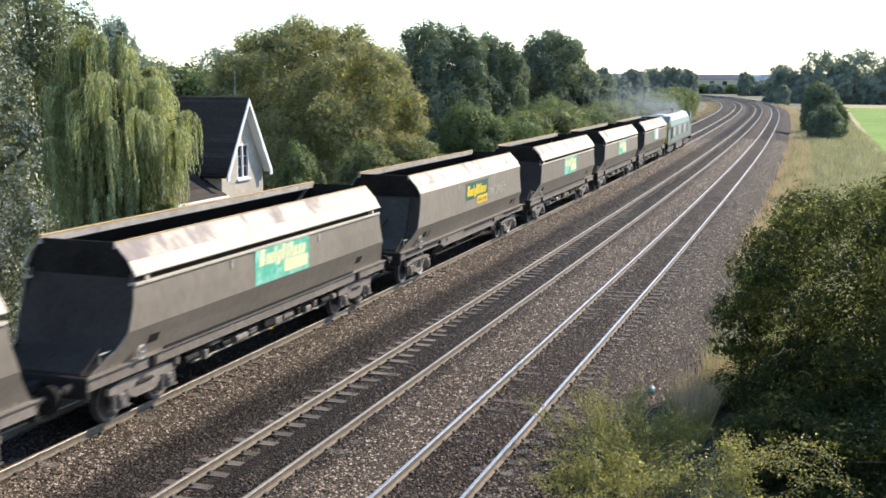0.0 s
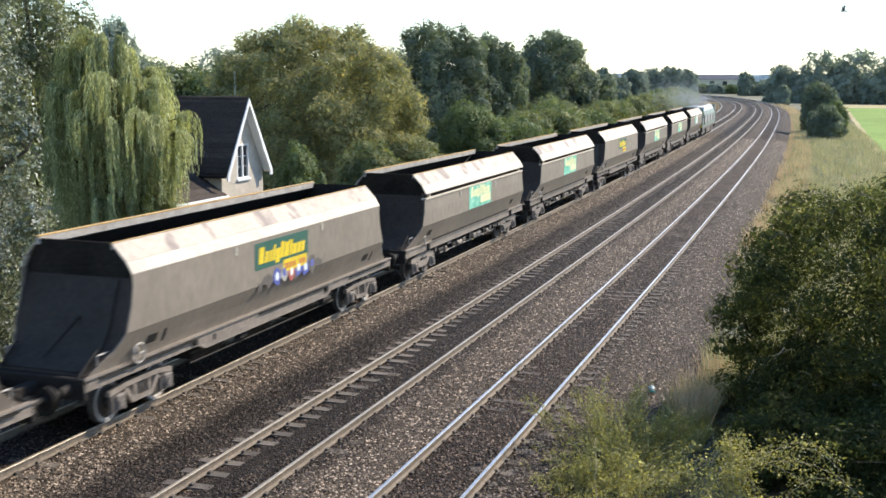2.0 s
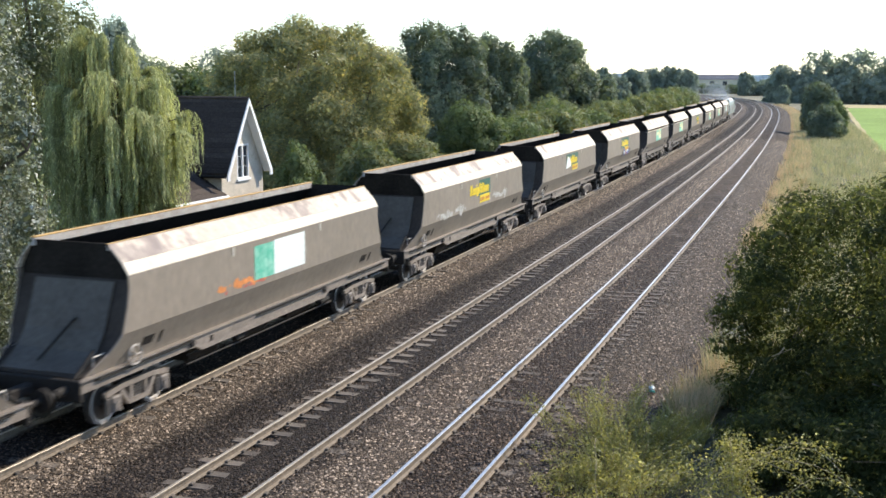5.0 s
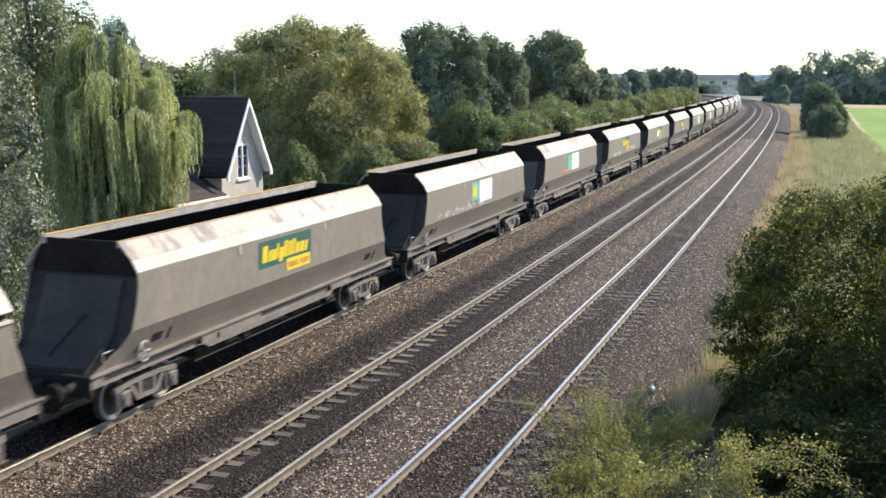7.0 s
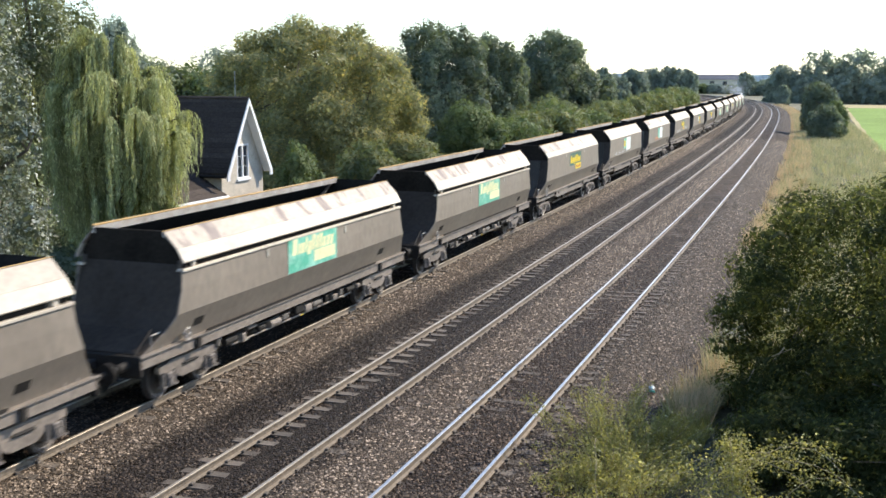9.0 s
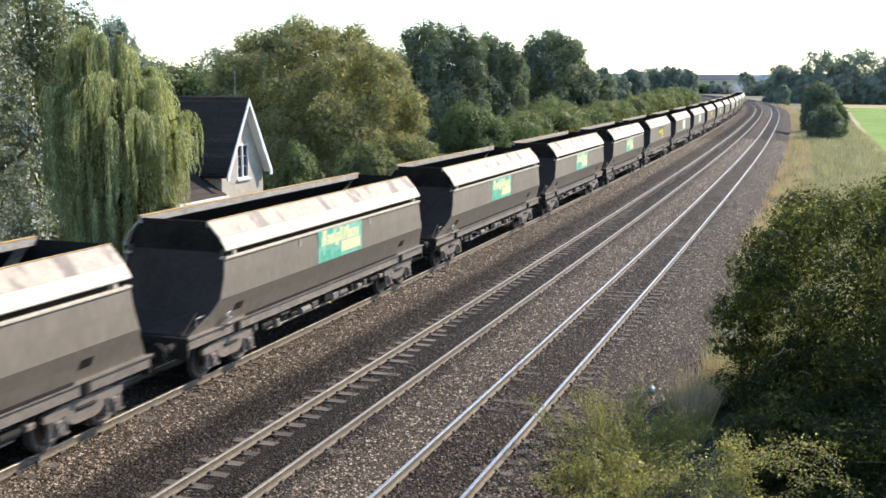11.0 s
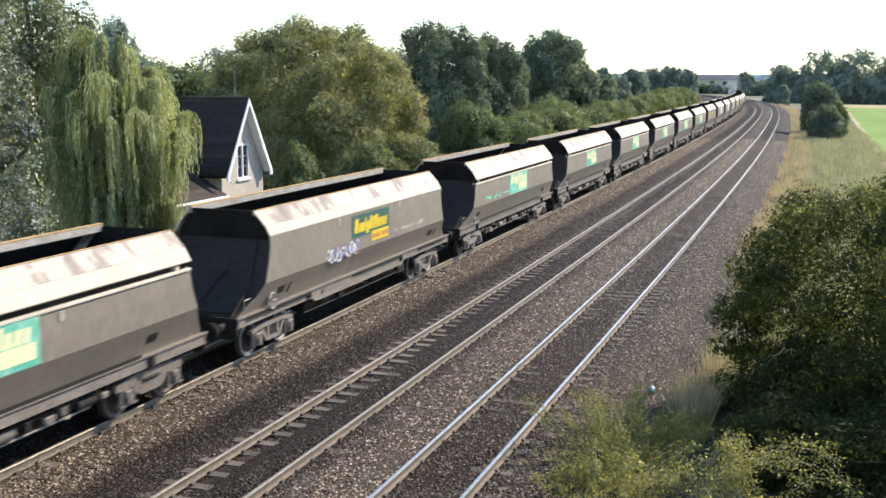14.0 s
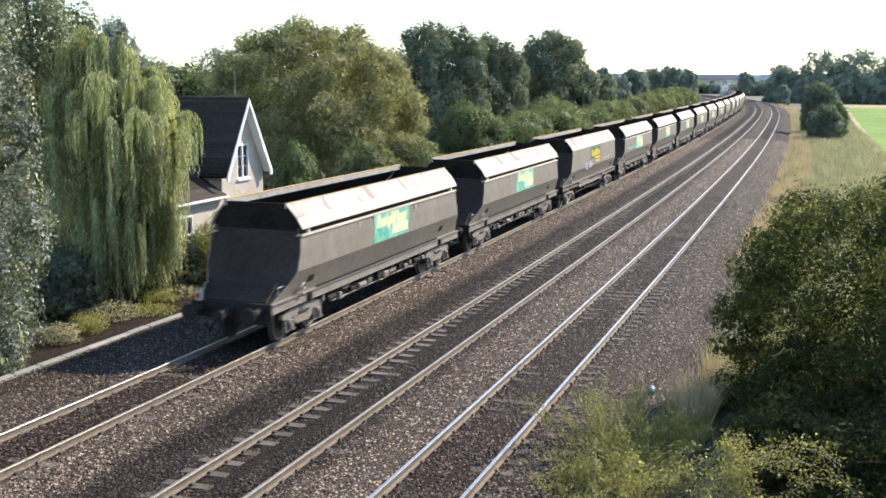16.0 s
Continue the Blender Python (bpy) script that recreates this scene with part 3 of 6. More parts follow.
def build_bogie(kind, wagon, y):
    """A two-axle bogie: side frames, bolster, axle boxes, springs and two wheelsets."""
    bm = bmesh.new()
    box(bm, -0.95, 0.95, -0.18, 0.18, 0.42, 0.72, 0.02)
    bog = part("bogie", bm, M_BOGIE, wagon, "grimy two-axle steel bogie")
    bog.location = (0, y, 0)
    for x in (-1, 1):
        bm = bmesh.new()
        lo, hi = x * 1.02 - 0.06, x * 1.02 + 0.06
        if kind == "A":
            prism(bm, [(-1.16, 0.63), (-1.16, 0.74), (-0.55, 0.82), (0.55, 0.82), (1.16, 0.74), (1.16, 0.63), (0.55, 0.71), (-0.55, 0.71)], "x", lo, hi)
            prism(bm, [(-0.66, 0.66), (-0.38, 0.31), (0.38, 0.31), (0.66, 0.66), (0.54, 0.70), (0.32, 0.41), (-0.32, 0.41), (-0.54, 0.70)], "x", lo, hi)
            for d in (-0.27, 0.27):
                box(bm, lo, hi, d - 0.045, d + 0.045, 0.40, 0.72)
        else:
            prism(bm, [(-1.26, 0.66), (-1.26, 0.80), (-0.72, 0.88), (0.72, 0.88), (1.26, 0.80), (1.26, 0.66), (0.66, 0.60), (0.50, 0.46), (0.34, 0.40), (-0.34, 0.40), (-0.50, 0.46), (-0.66, 0.60)], "x", lo, hi)
        part("side_frame", bm, M_FRAME, bog)
        bm = bmesh.new()
        if kind == "A":
            for d in (-0.13, 0.0, 0.13):
                for k in range(5):
                    rod(bm, (x * 1.0, d, 0.42 + 0.06 * k), (x * 1.0, d, 0.45 + 0.06 * k), 0.058, n=8)
            part("spring", bm, M_BOGIE, bog)
        else:
            rod(bm, (x * 1.10, -0.30, 0.70), (x * 1.10, 0.30, 0.70), 0.035, n=6)
            part("damper", bm, M_BLACK, bog)
        for ay in (-0.9, 0.9):
            bm = bmesh.new()
            hb = 0.13 if kind == "B" else 0.15
            box(bm, x * 1.06 - 0.1, x * 1.06 + 0.1, ay - hb, ay + hb, 0.30, 0.64, 0.03)
            if kind == "A":
                for d in (-0.21, 0.21):
                    box(bm, x * 1.06 - 0.05, x * 1.06 + 0.05, ay + d - 0.035, ay + d + 0.035, 0.26, 0.62, 0.01)
            rod(bm, (x * 1.14, ay, WHEEL_R), (x * 1.19, ay, WHEEL_R), 0.09, n=12)
            for d in ((-0.22, 0.22) if kind == "B" else ()):
                rod(bm, (x * 1.06, ay + d, 0.34), (x * 1.06, ay + d, 0.66), 0.065, n=8)
                box(bm, x * 1.06 - 0.08, x * 1.06 + 0.08, ay + d - 0.08, ay + d + 0.08, 0.30, 0.345)
            part("axle_box", bm, M_AXLEBOX, bog)
    for ay in (-0.9, 0.9):
        bm = bmesh.new()
        rod(bm, (-0.95, 0, 0), (0.95, 0, 0), 0.08, n=8)
        for x in (-1, 1):
            n = 22
            prof = [(0.66, 0.12), (0.70, 0.36), (0.685, 0.385), (0.685, 0.49), (0.72, 0.488), (0.735, 0.462), (0.815, 0.455), (0.815, 0.385), (0.79, 0.36), (0.80, 0.14), (0.84, 0.12)]
            rings = [[bm.verts.new((x * px, r * math.cos(2 * math.pi * i / n), r * math.sin(2 * math.pi * i / n))) for i in range(n)] for px, r in prof]
            for a, b in zip(rings, rings[1:]):
                for i in range(n):
                    bm.faces.new((a[i], a[(i + 1) % n], b[(i + 1) % n], b[i]))
            for k in range(3):
                a = 2 * math.pi * k / 3
                rod(bm, (x * 0.80, 0.25 * math.cos(a), 0.25 * math.sin(a)), (x * 0.815, 0.25 * math.cos(a), 0.25 * math.sin(a)), 0.03, n=6)
        bmesh.ops.recalc_face_normals(bm, faces=bm.faces)
        w = part("wheelset", bm, M_WHEEL, bog)
        w.data.materials.append(M_RIM if kind == "A" else M_AXLEBOX)
        for f in w.data.polygons:
            c = f.center
            r = math.hypot(c.y, c.z)
            if abs(c.x) > 0.79 and 0.36 < r < 0.46:
                f.material_index = 1
        w.location = (0, ay, WHEEL_R)
    return bog


def build_wagon(kind):
    """A bogie coal hopper. Origin at mid-length on the rail's level, y forward."""
    half = (LENGTH[kind] - 1.5) / 2
    w = empty("hopper_wagon")
    fold, side = 1.98, 1.41
    more = 0.5 if kind == "B" else 0.0

    def front(e):
        return half - max(0.12, e - more)
    # flanks, one plate stack each side
    low = [(1.14, 1.07, 0.12), (1.30, 1.12, 0.34), (1.62, 1.25, 0.90), (1.82, 1.34, 1.08), (fold, side, 1.18)]
    top = [(fold, side, 1.18), (2.5, side, 1.38), (2.9, side, 1.47), (3.16, side, 1.45)] if kind == "A" else [(fold, side, 1.18), (2.5, side, 1.38), (2.97, side - 0.02, 1.45)]
    for x in (-1, 1):
        for nm, lv, mat in (("lower_side_panel", low, M_BODY), ("side_panel", top, M_BODY)):
            bm = bmesh.new()
            rows = [(bm.verts.new((x * ww, -half + e, z)), bm.verts.new((x * ww, front(e), z))) for z, ww, e in lv]
            for (a, b), (c, d) in zip(rows, rows[1:]):
                bm.faces.new((a, b, d, c) if x > 0 else (a, c, d, b))
            thicken(bm, 0.03)
            part(nm, bm, mat, w)
        # sloping shoulder up to the open top, coloured paler for the sun on it
        z0 = 3.16 if kind == "A" else 3.11
        w0 = side if kind == "A" else side + 0.03
        bm = bmesh.new()
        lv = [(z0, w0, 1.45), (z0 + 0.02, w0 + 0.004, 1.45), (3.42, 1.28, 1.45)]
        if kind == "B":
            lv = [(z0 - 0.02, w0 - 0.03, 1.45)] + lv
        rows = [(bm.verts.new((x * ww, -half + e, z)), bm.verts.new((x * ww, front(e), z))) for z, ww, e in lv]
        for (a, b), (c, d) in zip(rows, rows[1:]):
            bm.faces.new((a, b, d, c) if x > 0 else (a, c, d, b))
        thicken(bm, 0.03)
        part("shoulder_panel", bm, M_SHOULDER, w, "sloping shoulder panel, coloured pale for the sun on it")
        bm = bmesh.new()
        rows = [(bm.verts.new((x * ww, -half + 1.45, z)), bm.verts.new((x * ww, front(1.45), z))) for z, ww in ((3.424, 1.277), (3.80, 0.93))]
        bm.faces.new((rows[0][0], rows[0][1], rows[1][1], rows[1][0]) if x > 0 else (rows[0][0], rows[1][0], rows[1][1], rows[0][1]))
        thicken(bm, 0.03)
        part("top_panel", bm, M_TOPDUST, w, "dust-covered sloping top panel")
        # coaming round the opening
        wide, z0, z1 = (0.045, 3.67, 3.84) if x < 0 else (0.02, 3.66, 3.795)
        bm = box(bmesh.new(), x * 0.93 - wide, x * 0.93 + wide, -half + 1.45, front(1.45), z0, z1, 0.008)
        cm = part("coaming", bm, M_RIM, w)
        bm = box(bmesh.new(), x * 0.93 - wide - 0.008, x * 0.93 + wide + 0.008, -half + 1.44, front(1.44), z1 - 0.002, z1 + (0.03 if x < 0 else 0.014), 0.006)
        part("capping", bm, M_RUSTRIM, cm, "rusty top edge")
        if kind == "B":
            bm = bmesh.new()
            box(bm, x * 1.345 - 0.09, x * 1.345 + 0.09, -half + 1.45, front(1.45), 2.905, 2.965, 0.006)
            part("ledge", bm, M_SHOULDER, w, "dusty ledge below the shoulder, coloured pale for the sun on it")
            bm = bmesh.new()
            box(bm, x * 1.27 - 0.02, x * 1.27 + 0.02, -half + 1.5, front(1.5), 2.965, 3.14)
            part("recess_plate", bm, M_BOGIE, w)
            for yy in (-half + 1.95, front(1.95)):
                bm = bmesh.new()
                box(bm, x * 1.34 - 0.06, x * 1.34 + 0.06, yy - 0.07, yy + 0.07, 2.966, 3.12, 0.01)
                part("bracket", bm, M_SHOULDER, w)
        # solebar with its flanges
        bm = bmesh.new()
        t, z0, z1 = x * 1.16, 0.995 if kind == "A" else 0.98, 1.262
        prism(bm, [(t - 0.04, z0), (t + 0.04, z0), (t + 0.04, z1 - 0.03), (t + x * 0.0 + 0.09, z1 - 0.03), (t + 0.09, z1), (t - 0.06, z1), (t - 0.06, z1 - 0.03), (t - 0.04, z1 - 0.03)], "y", -half, half)
        part("solebar", bm, M_FRAME, w)
        if kind == "A":
            bm = prism(bmesh.new(), [(-half + 4.3, 0.995), (-half + 4.6, 0.86), (half - 5.0, 0.86), (half - 4.7, 0.995)], "x", x * 1.16 - 0.036, x * 1.16 + 0.036)
            part("sole_plate", bm, M_FRAME, w)
            # Black bars with round ends, drawn in place of the solebar's dark slots.
            for y0, y1 in ((-half + 0.5, -half + 4.1), (-half + 7.2, half - 5.1), (half - 3.4, half - 0.5)):
                bm = box(bmesh.new(), x * 1.24 - 0.025, x * 1.24 + 0.025, y0, y1, 1.165, 1.2)
                part("operating_rod", bm, M_BLACK, w)
                if y1 < half - 1:
                    bm = rod(bmesh.new(), (x * 1.18, y1, 1.12), (x * 1.26, y1, 1.12), 0.085, n=10)
                    part("door_gear_end", bm, M_BLACK, w)
        else:
            # A black bar drawn in place of the dark slot over the solebar.
            bm = bmesh.new()
            box(bm, x * 1.24 - 0.02, x * 1.24 + 0.02, -half + 2.7, half - 2.7, 1.285, 1.335)
            part("operating_rod", bm, M_BLACK, w)
        # stencils and lifting lugs on the flank
        for yy in (-1, 1):
            bm = bmesh.new()
            box(bm, x * (side + 0.008) - 0.006, x * (side + 0.008) + 0.006, yy * 2.45 - 0.055, yy * 2.45 + 0.055, 2.93 if kind == "A" else 2.66, 3.14 if kind == "A" else 2.86)
            part("stencil_mark", bm, M_MARK, w, "small pale painted mark")
            bm = bmesh.new()
            yc = yy * (half - 2.3)
            prism(bm, [(x * 1.217, 1.52), (x * 1.302, 1.72), (x * 1.28, 1.72), (x * 1.19, 1.52)], "y", yc - 0.2, yc + 0.2)
            part("inspection_hatch", bm, M_BLACK, w)
            if kind == "A":
                bm = box(bmesh.new(), x * 1.205 - 0.008, x * 1.205 + 0.008, yy * (half - 5.0) - 0.05, yy * (half - 5.0) + 0.05, 1.0, 1.13)
                part("solebar_hole", bm, M_BLACK, w)
                # Black plate drawn in place of a dark upright slot in the flank.
                bm = prism(bmesh.new(), [(x * 1.192, 1.46), (x * 1.311, 1.74), (x * 1.29, 1.74), (x * 1.17, 1.46)], "y", yc + 0.44, yc + 0.54)
                part("lever_guide", bm, M_BLACK, w)
    # ends: concave sheets over the platform, their shade put into dark colours
    for yy in (-1, 1):
        e = yy * half if yy < 0 else half + more
        bm = bmesh.new()
        ol = [(0.92, 3.80, 1.47), (1.38, 3.18, 1.62), (1.38, 3.0, 1.64)]
        va = [bm.verts.new((-a, e - yy * c, b)) for a, b, c in ol] + [bm.verts.new((a, e - yy * c, b)) for a, b, c in ol[::-1]]
        bm.faces.new(va)
        thicken(bm, 0.04)
        part("end_hood", bm, M_COAL_SHADE, w, "upper end plate, coloured black for its shade")
        if kind == "A":
            bm = bmesh.new()
            prof = [(2.98, 1.58), (2.5, 1.38), (2.0, 1.16), (1.62, 0.86), (1.3, 0.28)]
            rows = [(bm.verts.new((-0.98, e - yy * ins, z)), bm.verts.new((0.98, e - yy * ins, z))) for z, ins in prof]
            for (p, q), (r, u) in zip(rows, rows[1:]):
                bm.faces.new((p, q, u, r))
            thicken(bm, 0.03)
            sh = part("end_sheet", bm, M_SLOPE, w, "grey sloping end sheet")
            bm = bmesh.new()
            rod(bm, (0.25, e - yy * 1.2, 2.25), (-0.1, e - yy * 0.4, 1.5), 0.03, n=6)
            part("grab_rail", bm, M_BLACK, sh)
        bm = bmesh.new()
        prof = [(3.03, 1.38, 1.64), (2.5, 1.39, 1.44), (2.0, 1.39, 1.24), (1.82, 1.32, 1.13), (1.62, 1.23, 0.95), (1.3, 1.10, 0.36 + more * (yy > 0)), (1.24, 1.08, 0.22 + more * (yy > 0))]
        rows = [(bm.verts.new((-hw, e - yy * ins, z)), bm.verts.new((hw, e - yy * ins, z))) for z, hw, ins in prof]
        for (p, q), (r, u) in zip(rows, rows[1:]):
            bm.faces.new((p, q, u, r))
        thicken(bm, 0.03)
        part("end_bulkhead", bm, M_ENDSHEET, w, "curved end bulkhead, coloured dark for its shade")
        e = yy * half
        for x in (-1, 1):
            bm = bmesh.new()
            rod(bm, (x * 1.0, e - yy * 0.75, 1.72), (x * 0.98, e - yy * 0.1, 1.27), 0.035, n=6)
            part("end_strut", bm, M_BLACK, w)
            bm = bmesh.new()
            rod(bm, (x * 0.87, e, 1.06), (x * 0.87, e + yy * 0.36, 1.06), 0.11, 0.10, n=12)
            rod(bm, (x * 0.87, e + yy * 0.34, 1.06), (x * 0.87, e + yy * 0.66, 1.06), 0.07, n=10)
            buf = part("buffer", bm, M_BLACK, w)
            bm = bmesh.new()
            rod(bm, (x * 0.87, e + yy * 0.655, 1.06), (x * 0.87, e + yy * 0.70, 1.06), 0.23, 0.22, n=18)
            part("buffer_head", bm, M_BLACK, buf, "round worn buffer head")
            # handrail stanchions at the platform
            bm = bmesh.new()
            rod(bm, (x * 1.12, e - yy * 0.55, 1.25), (x * 1.12, e - yy * 0.55, 1.62), 0.02, n=6)
            rod(bm, (x * 1.12, e - yy * 0.95, 1.25), (x * 1.12, e - yy * 0.95, 1.62), 0.02, n=6)
            rod(bm, (x * 1.12, e - yy * 0.55, 1.62), (x * 1.12, e - yy * 0.95, 1.62), 0.02, n=6)
            part("handrail", bm, M_RIM, w)
        bm = bmesh.new()
        box(bm, -1.2, 1.2, e - yy * 0.05 - 0.06, e - yy * 0.05 + 0.06, 0.82, 1.27, 0.015)
        part("headstock", bm, M_BLACK, w)
        bm = bmesh.new()
        box(bm, -1.12, 1.12, min(e, e - yy * 1.7), max(e, e - yy * 1.7), 1.2, 1.235)
        part("platform", bm, M_ENDSHEET, w)
        bm = bmesh.new()
        box(bm, -0.12, 0.12, min(e, e + yy * 0.72), max(e, e + yy * 0.72), 0.93, 1.15, 0.03)
        part("coupler", bm, M_BLACK, w)
        bm = bmesh.new()
        rod(bm, (-0.35, e + yy * 0.05, 0.95), (-0.4, e + yy * 0.4, 0.55), 0.03, n=6)
        rod(bm, (-0.4, e + yy * 0.4, 0.55), (-0.35, e + yy * 0.72, 0.8), 0.03, n=6)
        part("brake_hose", bm, M_BLACK, w)
        bog = build_bogie(kind, w, yy * (half - 2.15))
    # lining of the hopper
    bm = bmesh.new()
    lv = [(3.66, 0.88), (3.15, 1.34), (2.3, 1.34), (1.9, 1.2)]
    for x in (-1, 1):
        rows = [(bm.verts.new((x * ww, -half + 1.66, z)), bm.verts.new((x * ww, half - 1.66, z))) for z, ww in lv]
        for (a, b), (c, d) in zip(rows, rows[1:]):
            bm.faces.new((a, b, d, c))
    va = [bm.verts.new(p) for p in ((-1.2, -half + 1.7, 1.9), (1.2, -half + 1.7, 1.9), (1.2, half - 1.7, 1.9), (-1.2, half - 1.7, 1.9))]
    bm.faces.new(va)
    part("hopper_lining", bm, M_COAL_SHADE, w, "coal-blackened inside of the hopper")
    # discharge hoppers and gear beneath
    for yy in (-2.6, 0.0, 2.6):
        bm = bmesh.new()
        a = [bm.verts.new((sx * 1.0, yy + sy * 1.25, 1.15)) for sx, sy in ((-1, -1), (1, -1), (1, 1), (-1, 1))]
        b = [bm.verts.new((sx * 0.55, yy + sy * 0.6, 0.42)) for sx, sy in ((-1, -1), (1, -1), (1, 1), (-1, 1))]
        for i in range(4):
            bm.faces.new((a[i], a[(i + 1) % 4], b[(i + 1) % 4], b[i]))
        bm.faces.new(b)
        bmesh.ops.recalc_face_normals(bm, faces=bm.faces)
        part("discharge_hopper", bm, M_BLACK, w)
    rnd = random.Random(12)
    spots = [-4.5 + i * 0.62 + rnd.uniform(-0.2, 0.2) for i in range(15)] if kind == "B" else [-1.6, 3.4]
    for i, yc in enumerate(spots):
        bm = bmesh.new()
        z, hl, hh = 0.74 + rnd.uniform(-0.08, 0.12), rnd.uniform(0.08, 0.26), rnd.uniform(0.04, 0.12)
        if i % 4 == 1:
            rod(bm, (1.02, yc - 0.28, z), (1.02, yc + 0.28, z), 0.10, n=10)
        else:
            box(bm, 0.92 + rnd.uniform(0, 0.06), 1.10 + rnd.uniform(0, 0.06), yc - hl, yc + hl, z - hh, z + hh, 0.02)
        part("brake_gear_box", bm, (M_BOGIE, M_BLACK, M_FRAME)[i % 3] if kind == "B" else M_BLACK, w)
        if kind == "B" and i % 5 == 2:
            bm = box(bmesh.new(), 1.165, 1.175, yc - 0.05, yc + 0.05, 0.61, 0.65)
            part("tag", bm, M_YELLOW if i % 2 else M_MARK, w, "small painted tag")
    if kind == "B":
        for yy in (-1, 1):
            for x in (-1, 1):
                bm = box(bmesh.new(), x * 1.24 - 0.035, x * 1.24 + 0.035, yy * (half - 2.3) - 0.09, yy * (half - 2.3) + 0.09, 0.97, 1.24, 0.01)
                part("solebar_bracket", bm, M_BLACK, w)
    for z in (0.58, 0.80):
        bm = bmesh.new()
        rod(bm, (1.0, -half + 4.2, z), (1.0, half - 4.2, z), 0.028, n=6)
        part("pipe", bm, M_FRAME if kind == "B" and z < 0.7 else M_BLACK, w)
    # hand brake wheel low on the flank
    bm = bmesh.new()
    yc = -half + 1.75
    n = 18
    rr = 0.21 if kind == "A" else 0.14
    ring = [Vector((1.30, yc + rr * math.cos(2 * math.pi * i / n), 1.42 + rr * math.sin(2 * math.pi * i / n))) for i in range(n)]
    for i in range(n):
        rod(bm, ring[i], ring[(i + 1) % n], 0.024, n=5)
    for i in range(0, n, 6):
        rod(bm, ring[i], (1.30, yc, 1.42), 0.018, n=5)
    rod(bm, (1.12, yc, 1.42), (1.31, yc, 1.42), 0.03, n=6)
    part("brake_wheel", bm, M_RIM, w, "pale hand-brake wheel")
    return w


def plate(bm, x, y0, y1, z0, z1, slant=0.0):
    """A thin painted panel on the flank; slant leans it forward."""
    a = [bm.verts.new((x, y, z)) for y, z in ((y0, z0), (y1, z0), (y1 + slant, z1), (y0 + slant, z1))]
    b = [bm.verts.new((x + 0.004, y, z)) for y, z in ((y0, z0), (y1, z0), (y1 + slant, z1), (y0 + slant, z1))]
    bm.faces.new(b)
    for i in range(4):
        bm.faces.new((a[i], a[(i + 1) % 4], b[(i + 1) % 4], b[i]))
    return bm


def livery(w, style, x, rnd):
    """The painted panel amid the flank: green ground, yellow bars for the lettering, a yellow box below."""
    letters = M_YELLOW
    if style == "dark":
        bm = plate(bmesh.new(), x, -1.52, 1.52, 2.38, 3.07)
        part("logo_panel", bm, M_DARKGREEN, w, "dark green panel with yellow bars")
    elif style == "mint":
        bm = plate(bmesh.new(), x, -1.3, 1.8, 2.0, 2.93)
        part("logo_panel", bm, M_MINT, w, "bright green panel with pale yellow bars")
        letters = M_PALEYELLOW
    elif style == "torn":
        bm = plate(bmesh.new(), x, -0.1, 1.52, 2.38, 3.07)
        part("logo_panel", bm, M_DARKGREEN, w, "half-missing dark green panel")
    elif style in ("white", "half"):
        bm = plate(bmesh.new(), x, -1.4, -0.1, 2.30 if style == "half" else 2.15, 3.02)
        part("logo_panel", bm, M_MINT, w, "faded green panel")
        if style == "half":
            bm = plate(bmesh.new(), x + 0.004, -1.28, -0.72, 2.44, 2.86)
            part("letter_bar", bm, M_YELLOW, w, "remnant of yellow lettering")
        bm = plate(bmesh.new(), x + 0.004, -0.35, 1.45, 2.15, 3.05)
        part("patch", bm, M_PALE, w, "white patch painted over the panel")
        return
    z0 = 2.52 if style != "mint" else 2.46
    widths = [0.24, 0.15, 0.2, 0.1, 0.2, 0.2, 0.16, 0.09, 0.09, 0.2, 0.2, 0.16]
    shift = 0.26 if style == "mint" else 0.0
    y = -1.34 + shift
    for i, wd in enumerate(widths):
        h = {0: 0.42, 3: 0.40, 5: 0.42, 6: 0.38, 7: 0.42, 8: 0.40}.get(i, 0.28)
        drop = 0.09 if i == 4 else 0.0
        bm = plate(bmesh.new(), x + 0.005, y, y + wd * 1.10, z0 - drop, z0 + h, 0.07)
        part("letter_bar", bm, letters, w)
        y += wd * 1.32
    bm = plate(bmesh.new(), x + 0.006, 0.02 + shift, 1.42 + shift, 2.12, 2.44)
    part("logo_box", bm, letters, w, "yellow box below the lettering")
    y = 0.12
    while style != "mint" and y < 1.25:
        wd = rnd.uniform(0.06, 0.13)
        if abs(y - 0.72) > 0.08:
            bm = plate(bmesh.new(), x + 0.011, y, y + wd, 2.2, 2.34)
            part("letter_bar", bm, M_ORANGE, w)
        y += wd + 0.04


